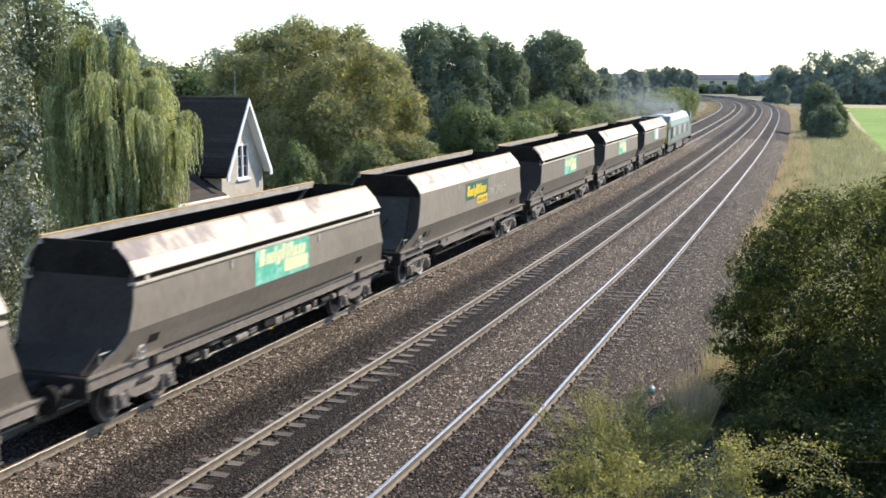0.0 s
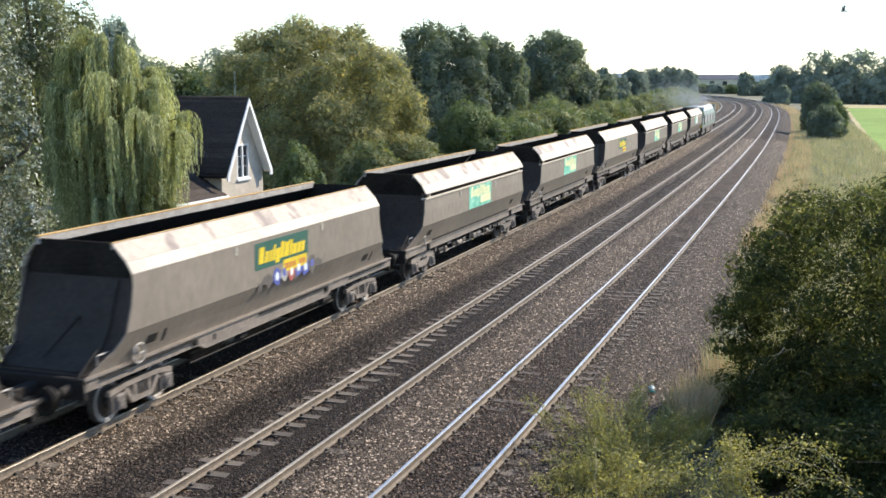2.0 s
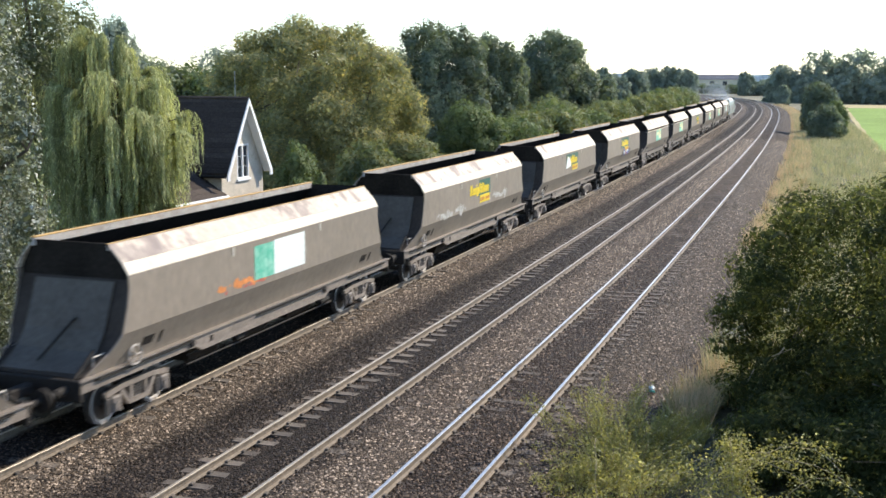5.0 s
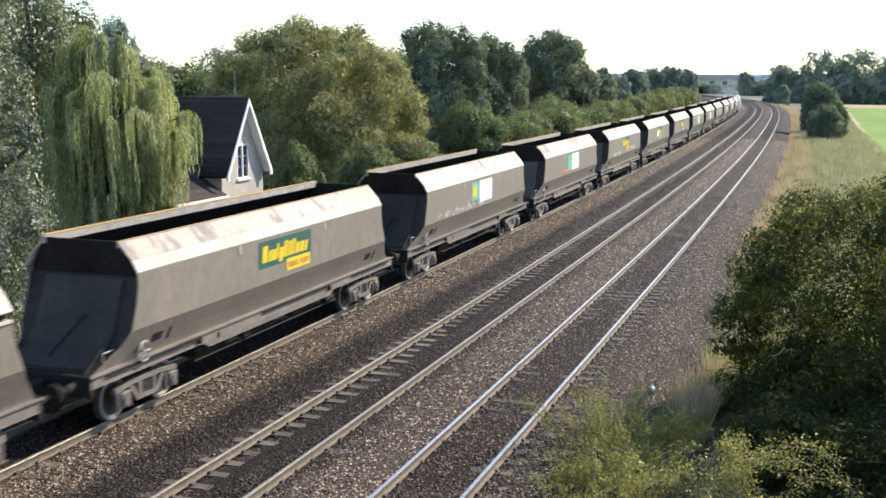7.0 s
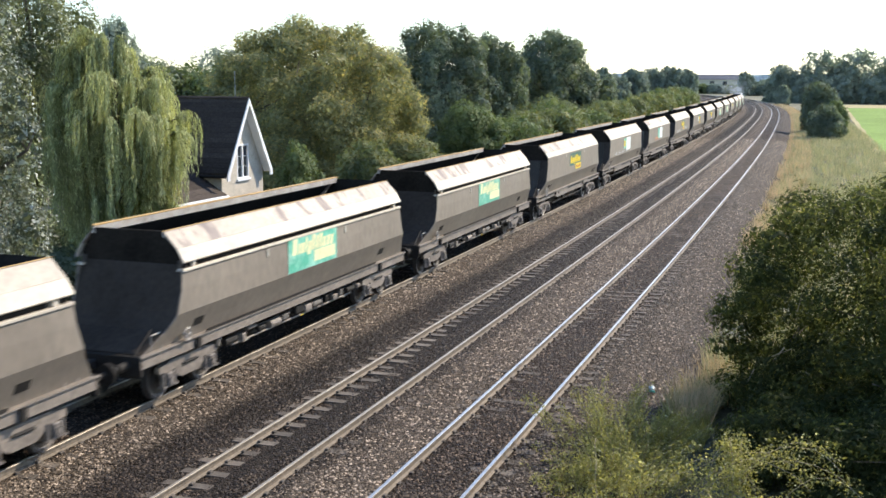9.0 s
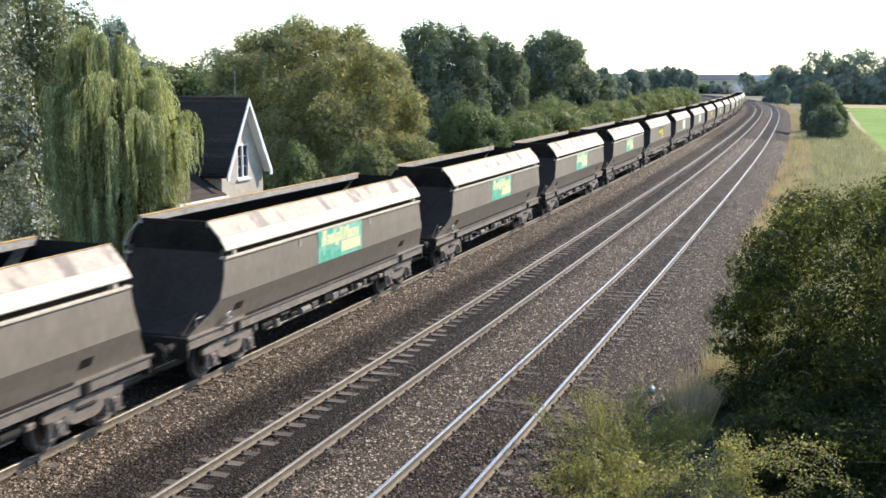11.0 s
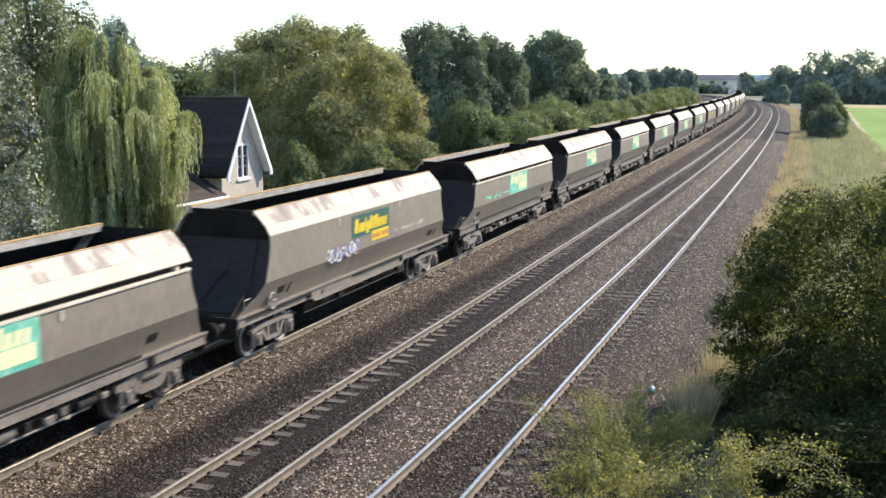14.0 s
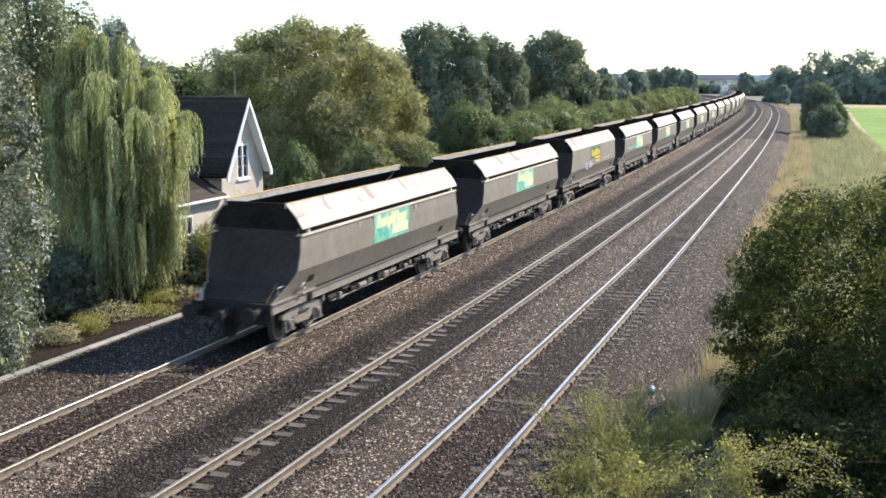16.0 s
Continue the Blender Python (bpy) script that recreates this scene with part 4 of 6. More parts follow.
def scrawl(w, x, y0, y1, zc, mats, seed):
    """Sprayed paint: a run of loops and blotches that cannot be read."""
    rnd = random.Random(seed)
    for mat in mats:
        bm = bmesh.new()
        y = y0
        while y < y1:
            r = rnd.uniform(0.07, 0.17)
            zz = zc + rnd.uniform(-0.06, 0.06)
            n = 9
            a0 = rnd.uniform(0, 6)
            span = rnd.uniform(3.2, 6.0)
            pts = [(y + r * math.cos(a0 + span * i / n) * 0.9, zz + r * 1.2 * math.sin(a0 + span * i / n)) for i in range(n + 1)]
            t = rnd.uniform(0.012, 0.03)
            for (ya, za), (yb, zb) in zip(pts, pts[1:]):
                d = math.hypot(yb - ya, zb - za) + 1e-6
                ny, nz = -(zb - za) / d * t, (yb - ya) / d * t
                q = [bm.verts.new((x, py, pz)) for py, pz in ((ya - ny, za - nz), (yb - ny, zb - nz), (yb + ny, zb + nz), (ya + ny, za + nz))]
                bm.faces.new(q)
            y += r * 1.25
        part("graffiti", bm, mat, w, "illegible sprayed loops of paint")
        x += 0.004


def smear(w, x, y0, y1, zc, tall, mat, seed, words="faded illegible smear of spray paint"):
    """Old sprayed writing worn to a broken, uneven band."""
    rnd = random.Random(seed)
    bm = bmesh.new()
    n = int((y1 - y0) / 0.05)
    last = None
    for i in range(n + 1):
        y = y0 + (y1 - y0) * i / n
        big = noise.noise((y * 1.9, seed * 3.7, 0.0))
        fine = noise.noise((y * 9.0, seed * 1.3, 5.0))
        h = tall * (0.30 + 0.75 * big + 0.55 * fine)
        if h < 0.03:
            last = None
            continue
        m = zc + tall * 0.45 * noise.noise((y * 3.1, 8.0, seed * 2.1)) + rnd.uniform(-0.012, 0.012)
        pair = (bm.verts.new((x, y, m - h * rnd.uniform(0.35, 0.6))), bm.verts.new((x, y + 0.03, m + h * rnd.uniform(0.35, 0.6))))
        if last:
            bm.faces.new((last[0], pair[0], pair[1], last[1]))
        last = pair
    part("graffiti", bm, mat, w, words)


def build_train():
    rnd = random.Random(11)
    masters = {k: build_wagon(k) for k in "AB"}
    styles = {0: "white", 1: "mint", 2: "mint", 3: "dark", 4: "mint", 5: "mint", 6: "dark", 7: "dark", 8: "torn", 9: "white", 10: "half", 11: "dark",
              12: "mint", 13: "mint", 14: "mint", 15: "mint", 16: "mint", 17: "mint", 18: "dark", 19: "mint", 20: "mint"}
    words = {"dark": "with dark green panel", "mint": "with bright green panel", "white": "with white-patched panel",
             "half": "with half-whitened panel", "torn": "with half-missing green panel"}
    wagons = []
    used = set()
    for k, kind in enumerate(WAGONS):
        if kind in used:
            w = copy_thing(masters[kind], Matrix())
        else:
            w = masters[kind]
            used.add(kind)
        wagons.append(w)
    for k, (kind, w) in enumerate(zip(WAGONS, wagons)):
        x = 1.412
        livery(w, styles[k], x + 0.002, rnd)
        if k == 3:
            scrawl(w, x + 0.004, 1.6, 4.2, 2.45, [M_MARK], 3)
        if k == 6:
            for i, (mat, spot) in enumerate(((M_BLUE, M_PALE), (M_CLOUDY, M_BLUE), (M_RED, M_PALE), (M_BLUE, M_PALE), (M_BLUE, M_PALE), (M_BOGIE, M_BLUE))):
                for paint, r, dx in ((mat, 0.21, 0.010), (spot, 0.10, 0.016)):
                    ring = [(-0.35 + 0.42 * i + r * math.cos(0.5 * j), 2.06 + 0.05 * (i % 2) + r * (1.1 + 0.15 * math.sin(j * 2.0 + i)) * math.sin(0.5 * j)) for j in range(12)]
                    part("graffiti", prism(bmesh.new(), ring, "x", x + 0.004, x + dx), paint, w, "illegible sprayed blob of paint")
            smear(w, x + 0.003, -1.4, 2.4, 1.99, 0.45, M_BOGIE, 6, "dark haze of sprayed paint")
        if k == 7:
            bm = bmesh.new()
            prism(bm, [(-1.62, 2.30), (-0.42, 2.38), (-0.40, 2.62), (-0.74, 2.86), (-1.02, 2.96), (-1.30, 2.84)], "x", x + 0.012, x + 0.016)
            part("patch", bm, M_PALE, w, "pale patch over part of the lettering")
        if k == 8:
            smear(w, x + 0.004, 0.6, 4.2, 2.22, 0.42, M_CLOUDY, 8)
            smear(w, x + 0.004, -5.4, -1.8, 2.12, 0.42, M_CLOUDY, 18)
        if k == 9:
            smear(w, x + 0.004, -3.3, -0.4, 2.20, 0.34, M_ORANGE, 9, "faded smear of orange spray paint")
            smear(w, x + 0.008, -2.9, -0.9, 2.10, 0.16, M_RED, 19, "faded smear of red spray paint")
        if k == 10:
            smear(w, x + 0.004, -5.6, 0.3, 2.14, 0.38, M_CLOUDY, 10)
        if k == 17:
            smear(w, x + 0.004, -5.2, -1.4, 2.2, 0.30, M_MINT, 17, "thin smear of pale green spray paint")
        if k == 18:
            scrawl(w, x + 0.004, -3.2, -1.0, 2.1, [M_RED, M_BLUE, M_PALE], 19)
            smear(w, x + 0.004, 2.0, 4.8, 2.2, 0.28, M_CLOUDY, 20)
        tagged(w, f"dusty grey hopper wagon {words[styles[k]]}" + (" and graffiti" if k in (3, 6, 8, 9, 10, 17, 18) else ""), "wagon", "wagons of the coal train")
        p, th = line(wagon_rear(k, 0.0) + (LENGTH[kind] - 1.5) / 2, TRACK_A)
        w.matrix_world = Matrix.Translation(p) @ Matrix.Rotation(th, 4, "Z")
    last = wagons[-1]
    half = (LENGTH["B"] - 1.5) / 2
    bm = bmesh.new()
    box(bm, -1.0, -0.8, -half - 0.16, -half - 0.02, 1.27, 1.55, 0.03)
    lamp = part("tail_lamp", bm, M_MARK, last, "white portable tail lamp")
    bm = bmesh.new()
    rod(bm, (-0.9, -half - 0.16, 1.42), (-0.9, -half - 0.19, 1.42), 0.06, n=12)
    part("lens", bm, M_LAMPRED, lamp, "red lens")
    return wagons


def build_loco():
    """A six-axle diesel locomotive, heading away."""
    lo = empty("diesel_locomotive", label="dark green diesel locomotive with a pale grey roof, hauling the wagons", category="locomotive")
    H = 10.4
    bm = bmesh.new()
    prism(bm, [(-1.32, 1.25), (1.32, 1.25), (1.32, 2.75), (1.18, 3.25), (-1.18, 3.25), (-1.32, 2.75)], "y", -H + 1.8, H - 1.8)
    part("body", bm, M_LOCO, lo)
    bm = bmesh.new()
    prism(bm, [(-1.17, 3.252), (1.17, 3.252), (0.85, 3.72), (0.4, 3.86), (-0.4, 3.86), (-0.85, 3.72)], "y", -H + 1.7, H - 1.7)
    part("roof", bm, M_LOCOROOF, lo, "pale grey ribbed roof")
    for x in (-1, 1):
        bm = bmesh.new()
        box(bm, x * 1.326 - 0.012, x * 1.326 + 0.012, -H + 2.0, -H + 3.3, 1.6, 2.7, 0.01)
        part("side_door", bm, M_BLACK, lo)
    for y in (-4.5, -1.5, 1.5, 4.5):
        bm = bmesh.new()
        box(bm, -0.7, 0.7, y - 0.7, y + 0.7, 3.85, 3.93, 0.02)
        part("roof_hatch", bm, M_FRAME, lo)
    bm = bmesh.new()
    rod(bm, (0, 2.9, 3.86), (0, 2.9, 4.0), 0.18, n=12)
    part("exhaust", bm, M_BLACK, lo)
    for yy in (-1, 1):
        bm = bmesh.new()
        prism(bm, [(yy * (H - 1.8), 1.25), (yy * H, 1.25), (yy * H, 2.2), (yy * (H - 0.35), 3.3), (yy * (H - 0.8), 3.72), (yy * (H - 1.8), 3.74)], "x", -1.30, 1.30)
        cab = part("cab", bm, M_LOCO, lo)
        bm = prism(bmesh.new(), [(yy * (H + 0.004), 1.3), (yy * (H + 0.024), 1.3), (yy * (H + 0.024), 2.2), (yy * (H - 0.30), 3.2), (yy * (H - 0.33), 3.2), (yy * (H + 0.004), 2.2)], "x", -1.2, 1.2)
        part("warning_panel", bm, M_YELLOW, cab, "yellow warning panel")
        for x in (-1, 1):
            bm = bmesh.new()
            box(bm, x * 1.302 - 0.006, x * 1.302 + 0.006, yy * (H - 1.15) - 0.35, yy * (H - 1.15) + 0.35, 2.45, 3.05)
            part("cab_window", bm, M_GLASS, cab)
        bm = bmesh.new()
        box(bm, -1.3, 1.3, yy * (H - 0.05) - 0.1, yy * (H - 0.05) + 0.1, 0.75, 1.24, 0.02)
        part("buffer_beam", bm, M_BLACK, lo)
        for x in (-1, 1):
            bm = bmesh.new()
            rod(bm, (x * 0.87, yy * H, 1.06), (x * 0.87, yy * (H + 0.6), 1.06), 0.1, n=10)
            part("buffer", bm, M_BLACK, lo)
            bm = bmesh.new()
            prism(bm, [(yy * 6.9 - 2.4, 0.5), (yy * 6.9 - 2.4, 0.85), (yy * 6.9 + 2.4, 0.85), (yy * 6.9 + 2.4, 0.5), (yy * 6.9 + 1.0, 0.35), (yy * 6.9 - 1.0, 0.35)], "x", x * 1.05 - 0.08, x * 1.05 + 0.08)
            part("bogie_frame", bm, M_BOGIE, lo)
        for d in (-2.0, 0, 2.0):
            bm = bmesh.new()
            for x in (-0.76, 0.76):
                rod(bm, (x - 0.06, yy * 6.9 + d, 0.53), (x + 0.06, yy * 6.9 + d, 0.53), 0.53, n=18)
            part("wheelset", bm, M_WHEEL, lo)
    bm = bmesh.new()
    box(bm, -1.2, 1.2, -2.9, 2.9, 0.35, 1.2, 0.06)
    part("fuel_tank", bm, M_FRAME, lo)
    for x in (-1, 1):
        for i in range(6):
            bm = bmesh.new()
            y = -6.5 + i * 2.3
            box(bm, x * 1.325 - 0.012, x * 1.325 + 0.012, y, y + 1.5, 1.75, 2.6, 0.01)
            part("side_grille", bm, M_FRAME if i % 2 else M_LOCOROOF, lo)
        bm = bmesh.new()
        box(bm, x * 1.2 - 0.1, x * 1.2 + 0.1, -H + 0.1, H - 0.1, 1.05, 1.26, 0.01)
        part("sill", bm, M_FRAME, lo)
    return lo


def loco_mid(t):
    return wagon_rear(0, t) + LENGTH[WAGONS[0]] + 0.1 + 10.4


# ---- vegetation ----
def leaf_cloud(name, pts, nrm, size, aspect, mat, parent, rng, label="", droop=None, simple=False):
    """One mesh of many single leaves: a bent diamond at each point, facing about along nrm."""
    n = len(pts)
    nrm = nrm / (np.linalg.norm(nrm, axis=1, keepdims=True) + 1e-9)
    ref = rng.normal(size=(n, 3)) if droop is None else droop + rng.normal(size=(n, 3)) * 0.25
    u = ref - nrm * (ref * nrm).sum(1, keepdims=True)
    u /= np.linalg.norm(u, axis=1, keepdims=True) + 1e-9
    w = np.cross(nrm, u)
    L, W = size[:, None], (size * aspect)[:, None]
    if simple:
        v = np.stack([pts - u * L * 0.5 - w * W * 0.5, pts - u * L * 0.5 + w * W * 0.5, pts + u * L * 0.5], 1)
    else:
        v = np.stack([pts - u * L * 0.5, pts + w * W * 0.5 + nrm * L * 0.06, pts + u * L * 0.5 - nrm * L * 0.08, pts - w * W * 0.5 + nrm * L * 0.06], 1)
    k = v.shape[1]
    ob = fast_mesh(name, v.reshape(-1, 3), np.arange(k * n), k, mat)
    ob.parent = parent
    if label:
        tagged(ob, label)
    return ob


def crown_points(rng, lobes, n, depth=0.5, gap=0.25):
    c = np.array([l[0] for l in lobes])
    r = np.array([l[1] for l in lobes])
    k = rng.choice(len(lobes), n, p=(r.prod(1) ** (2 / 3)) / (r.prod(1) ** (2 / 3)).sum())
    u = rng.normal(size=(n, 3))
    u /= np.linalg.norm(u, axis=1, keepdims=True)
    f = 1.03 - depth * rng.random(n) ** 1.7
    p = c[k] + r[k] * u * f[:, None]
    s = 5.0 / r.mean()
    g = np.sin(p[:, 0] * s + 3 * np.sin(p[:, 2] * s * 0.7)) + np.sin(p[:, 1] * s * 1.1 + 2 * np.sin(p[:, 0] * s * 0.6)) + np.sin(p[:, 2] * s * 1.2 + p[:, 1])
    keep = g > -1.9 + 2.2 * gap * rng.random(n)
    return p[keep], (u / r[k])[keep]


def limb_mesh(rng, height, r0, spread, n_limbs, first):
    """A tapered trunk with limbs that fork once."""
    bm = bmesh.new()
    p, r = Vector((0, 0, -0.15)), r0
    nodes = []
    steps = 6
    for i in range(steps):
        q = Vector((rng.uniform(-0.04, 0.04) * height, rng.uniform(-0.04, 0.04) * height, height * 0.86 * (i + 1) / steps))
        rod(bm, p, q, r, r * 0.8, 9)
        nodes.append((q, r * 0.8))
        p, r = q, r * 0.8
    for i in range(n_limbs):
        a = 2 * math.pi * (i + rng.random() * 0.6) / n_limbs
        z = height * (first + (0.8 - first) * rng.random())
        k = min(range(steps), key=lambda j: abs(nodes[j][0].z - z))
        b, br = nodes[k]
        e = b + Vector((math.cos(a) * spread * rng.uniform(0.45, 0.8), math.sin(a) * spread * rng.uniform(0.45, 0.8), height * rng.uniform(0.08, 0.22)))
        rod(bm, b, e, br * 0.6, br * 0.28, 6)
        for _ in range(2):
            e2 = e + Vector((rng.uniform(-0.3, 0.3) * spread, rng.uniform(-0.3, 0.3) * spread, height * rng.uniform(0.03, 0.14)))
            rod(bm, e, e2, br * 0.28, br * 0.1, 5)
    return bm


def build_tree(name, x, y, height, wx, mat, label, leaf, count, seed, low=0.12, lobes=22, aspect=0.7, gap=0.25, trunk=0.25, wy=None, group="", z=-0.62, cat="tree", flat=0.8, turn=0.0, dome=2.4, fill=0.36, ragged=1.12):
    """A tree or shrub: trunk and limbs, and a crown of single leaves in uneven lobes."""
    rng = np.random.default_rng(seed)
    fine = leaf < 0.08
    wy = wx if wy is None else wy
    root = empty(name, pose(x, y, z, 0, 0, turn), label=label, category=cat, group=group)
    part("trunk", limb_mesh(random.Random(seed), height * (0.9 if low > 0 else 0.68), trunk, min(wx, wy) / 2, 7, max(0.15, low)), M_BARK, root)
    zc, hz = height * (low + 1) / 2, height * (1 - low) / 2
    if low <= 0.05:
        zc, hz = height * 0.36, height * 0.64
    lb = [((0, 0, zc), (wx * 0.37, wy * 0.37, hz * 0.80)), ((0, 0, zc * 0.8), (wx * 0.34, wy * 0.34, hz * 0.7))]
    for i in range(lobes):
        a = i * 2.39996 + rng.uniform(-0.5, 0.5)
        t = 1 - 1.75 * (i + rng.uniform(0.1, 0.9)) / lobes
        q = max(0.0, 1 - abs(t) ** dome) ** 0.5
        rr = rng.uniform(0.18, 0.36) * (22 / lobes) ** 0.36
        deep = rng.uniform(0.9, 1.0) if i % 3 else rng.uniform(0.72, 0.9)
        lb.append(((math.cos(a) * q * wx / 2 * (1 - rr * 0.9) * deep, math.sin(a) * q * wy / 2 * (1 - rr * 0.9) * deep, zc + t * hz * (1 - rr * 0.75) * deep),
                   (rr * wx / 2 * 1.15, rr * wy / 2 * 1.15, rr * hz * 1.15 * flat + 0.1 * leaf)))
    p, u = crown_points(rng, lb, int(count * (1.5 if fine else 2.3)), depth=0.42, gap=gap)
    size = (0.78 if fine else 0.76) * leaf * rng.uniform(0.6, 1.25, len(p))
    # large inner leaves that close the crown
    pi, ui = crown_points(rng, [(c, tuple(0.8 * x for x in r)) for c, r in lb], int(count * fill), depth=0.6, gap=0.0)
    si = 2.0 * leaf * rng.uniform(0.7, 1.2, len(pi))
    # sprays that break the outline: short runs of leaves along twigs that stand out of the lobes
    m = count // 16 // 8
    k = rng.choice(len(lb) - 2, m) + 2
    d = rng.normal(size=(m, 3))
    d[:, 2] = np.abs(d[:, 2]) * 0.8
    mid = np.array([l[0] for l in lb])[k] - np.array([0, 0, zc])
    d += 1.2 * mid / (np.linalg.norm(mid, axis=1, keepdims=True) + 1e-9)
    d /= np.linalg.norm(d, axis=1, keepdims=True)
    c = np.array([l[0] for l in lb])[k]
    r = np.array([l[1] for l in lb])[k]
    far = rng.uniform(1.02, ragged, m)
    c, r, d, far = (np.repeat(v, 8, 0) for v in (c, r, d, far))
    m = len(c)
    q = c + r * d * (0.85 + (far - 0.85) * np.tile(np.linspace(0.2, 1, 8), m // 8))[:, None] + rng.normal(0, 0.45 * leaf, (m, 3))
    p, u = np.concatenate([p, pi, q]), np.concatenate([u, ui, d])
    size = np.concatenate([size, si, 0.8 * leaf * rng.uniform(0.6, 1.2, m)])
    above = p[:, 2] > 0.05
    p, u, size = p[above], u[above], size[above]
    nr = u / (np.linalg.norm(u, axis=1, keepdims=True) + 1e-9) + rng.normal(size=u.shape) * 0.4 + np.array([0, 0, 0.35])
    leaf_cloud("crown", p, nr, size, aspect, mat, root, rng, simple=True)
    return root


def build_willow():
    """A weeping willow: boughs that each end in a mop of thin hanging strands, in tiers, and stir in the wind. Returns the curtains."""
    rng = np.random.default_rng(21)
    root = empty("weeping_willow", pose(-23.25, 32.6, -0.62), label="weeping willow with long hanging yellow-green curtains", category="tree")
    part("trunk", limb_mesh(random.Random(4), 6.2, 0.34, 1.2, 8, 0.35), M_BARK, root)
    mops = []
    for count, reach, height, spread, fall, phase, lean in ((8, (0.2, 1.2), (8.1, 9.4), (0.4, 0.7), (0.7, 1.6), 0.4, 0.55), (12, (1.4, 2.2), (6.9, 8.1), (0.4, 0.7), (0.8, 2.2), 0.1, 0.2),
                                                            (15, (2.0, 2.65), (5.4, 7.2), (0.4, 0.7), (0.9, 3.0), 0.35, 0.0), (12, (1.4, 2.1), (3.8, 5.4), (0.4, 0.65), (1.2, 4.4), 0.0, 0.0), (9, (1.0, 1.9), (2.4, 3.8), (0.4, 0.6), (1.4, 3.4), 0.2, 0.0)):
        for i in range(count):
            a = 2 * math.pi * (i + phase + rng.uniform(-0.3, 0.3)) / count
            r = rng.uniform(*reach)
            mops.append((r * math.cos(a) - 0.81 * lean, r * math.sin(a) - 0.58 * lean, rng.uniform(*height), rng.uniform(*spread), fall))
    bm = bmesh.new()
    curtains = []
    for cx, cy, cz, spread, fall in mops:
        path = [np.array([cx * f ** 1.2, cy * f ** 1.2, max(1.8, cz - 3.0) + (cz - max(1.8, cz - 3.0)) * (1 - (1 - f) ** 2)]) for f in (0, 0.25, 0.5, 0.75, 1.0)]
        for k in range(4):
            rod(bm, path[k], path[k + 1], 0.06 * (1 - k / 5), 0.06 * (1 - (k + 1) / 5), 5)
        out = np.array([cx, cy]) / (math.hypot(cx, cy) + 1e-6)
        pts, nrm = [], []
        ropes = [(rng.uniform(0, 2 * np.pi), fall[0] + (fall[1] - fall[0]) * rng.random() ** 1.5, rng.uniform(0.62, 1.0), rng.uniform(0.55, 1.15)) for _ in range(13)]
        for i in range(117):
            turn, long, along, wide = ropes[i % 13]
            at = np.array([np.interp(along, (0, 0.25, 0.5, 0.75, 1.0), [q[c] for q in path]) for c in range(3)])
            turn += rng.normal(0, 0.2)
            e = np.array([math.cos(turn), math.sin(turn)])
            e = e + 0.6 * out
            reach = spread * wide * (0.2 + 0.8 * rng.random() ** 0.7)
            length = max(0.4, min(at[2] - 0.08, long * rng.uniform(0.5, 1.05)))
            n = max(6, int((length + reach) / 0.056))
            k = (np.arange(n)[:, None] + rng.random()) / n
            go = np.minimum(1, k * (length + reach) / (reach * 1.5))
            x = e * reach * (1 - (1 - go) ** 2)
            drop = 0.95 * reach * go ** 1.6 + np.maximum(0, k * (length + reach) - reach * 1.5) - 0.14 * np.sin(go * np.pi)
            sway = rng.normal(0, 0.05, 2) * k ** 2 * length
            p = np.concatenate([at[:2] + x + sway + rng.normal(0, 0.018, (n, 2)), at[2] - drop + rng.uniform(-0.10, 0.10)], 1)
            p[:, 2] = np.maximum(p[:, 2], 0.05)
            pts.append(p)
            nrm.append(np.concatenate([np.tile(e, (n, 1)), 1.1 - 0.7 * go], 1) + rng.normal(size=(n, 3)) * 0.5)
        pts, nrm = np.concatenate(pts), np.concatenate(nrm)
        hang = np.array([cx, cy, cz])
        ob = leaf_cloud("curtain", pts - hang, nrm, rng.uniform(0.11, 0.19, len(pts)), 0.27, L_WILLOW, root, rng, droop=np.array([0, 0, -1.0]), simple=True)
        ob.location = hang
        curtains.append(ob)
    part("branch", bm, M_BARK, root)
    p, u = crown_points(rng, [((-0.2, -0.2, 6.0), (1.0, 1.0, 1.9)), ((0.0, 0.0, 3.6), (1.3, 1.3, 2.6))], 7000, depth=0.9, gap=0.4)
    leaf_cloud("crown", p, u + rng.normal(size=u.shape) * 0.8, rng.uniform(0.10, 0.24, len(p)), 0.4, L_WILLOW, root, rng, droop=np.array([0, 0, -1.0]))
    return curtains


def build_silver_tree():
    """A tall pale-leaved tree beside the line, cut by the picture's edge."""
    build_tree("silver_leaved_tree", -21.6, 22.8, 12.0, 5.2, L_SILVER, "tall tree with pale silvery leaves beside the track", 0.125, 42000, 33, low=0.02, lobes=90, aspect=0.7, gap=0.9, fill=0.10, ragged=1.6, trunk=0.25)


def blades(name, spots, height, width, mat, label, seed, cat="grass", parent=None):
    """Upright blades and stems out of spots (x, y, z)."""
    rng = np.random.default_rng(seed)
    n = len(spots)
    a = rng.uniform(0, 2 * np.pi, n)
    h = height * rng.uniform(0.45, 1.15, n)
    d = np.stack([np.cos(a), np.sin(a), 0 * a], 1) * (width * rng.uniform(0.6, 1.4, n))[:, None]
    bend = rng.normal(size=(n, 3)) * 0.28 * h[:, None]
    bend[:, 2] = h
    v = np.stack([spots - d, spots + d, spots + bend], 1)
    ob = fast_mesh(name, v.reshape(-1, 3), np.arange(3 * n), 3, mat)
    if label:
        tagged(ob, label, cat, kind="stuff")
    return ob


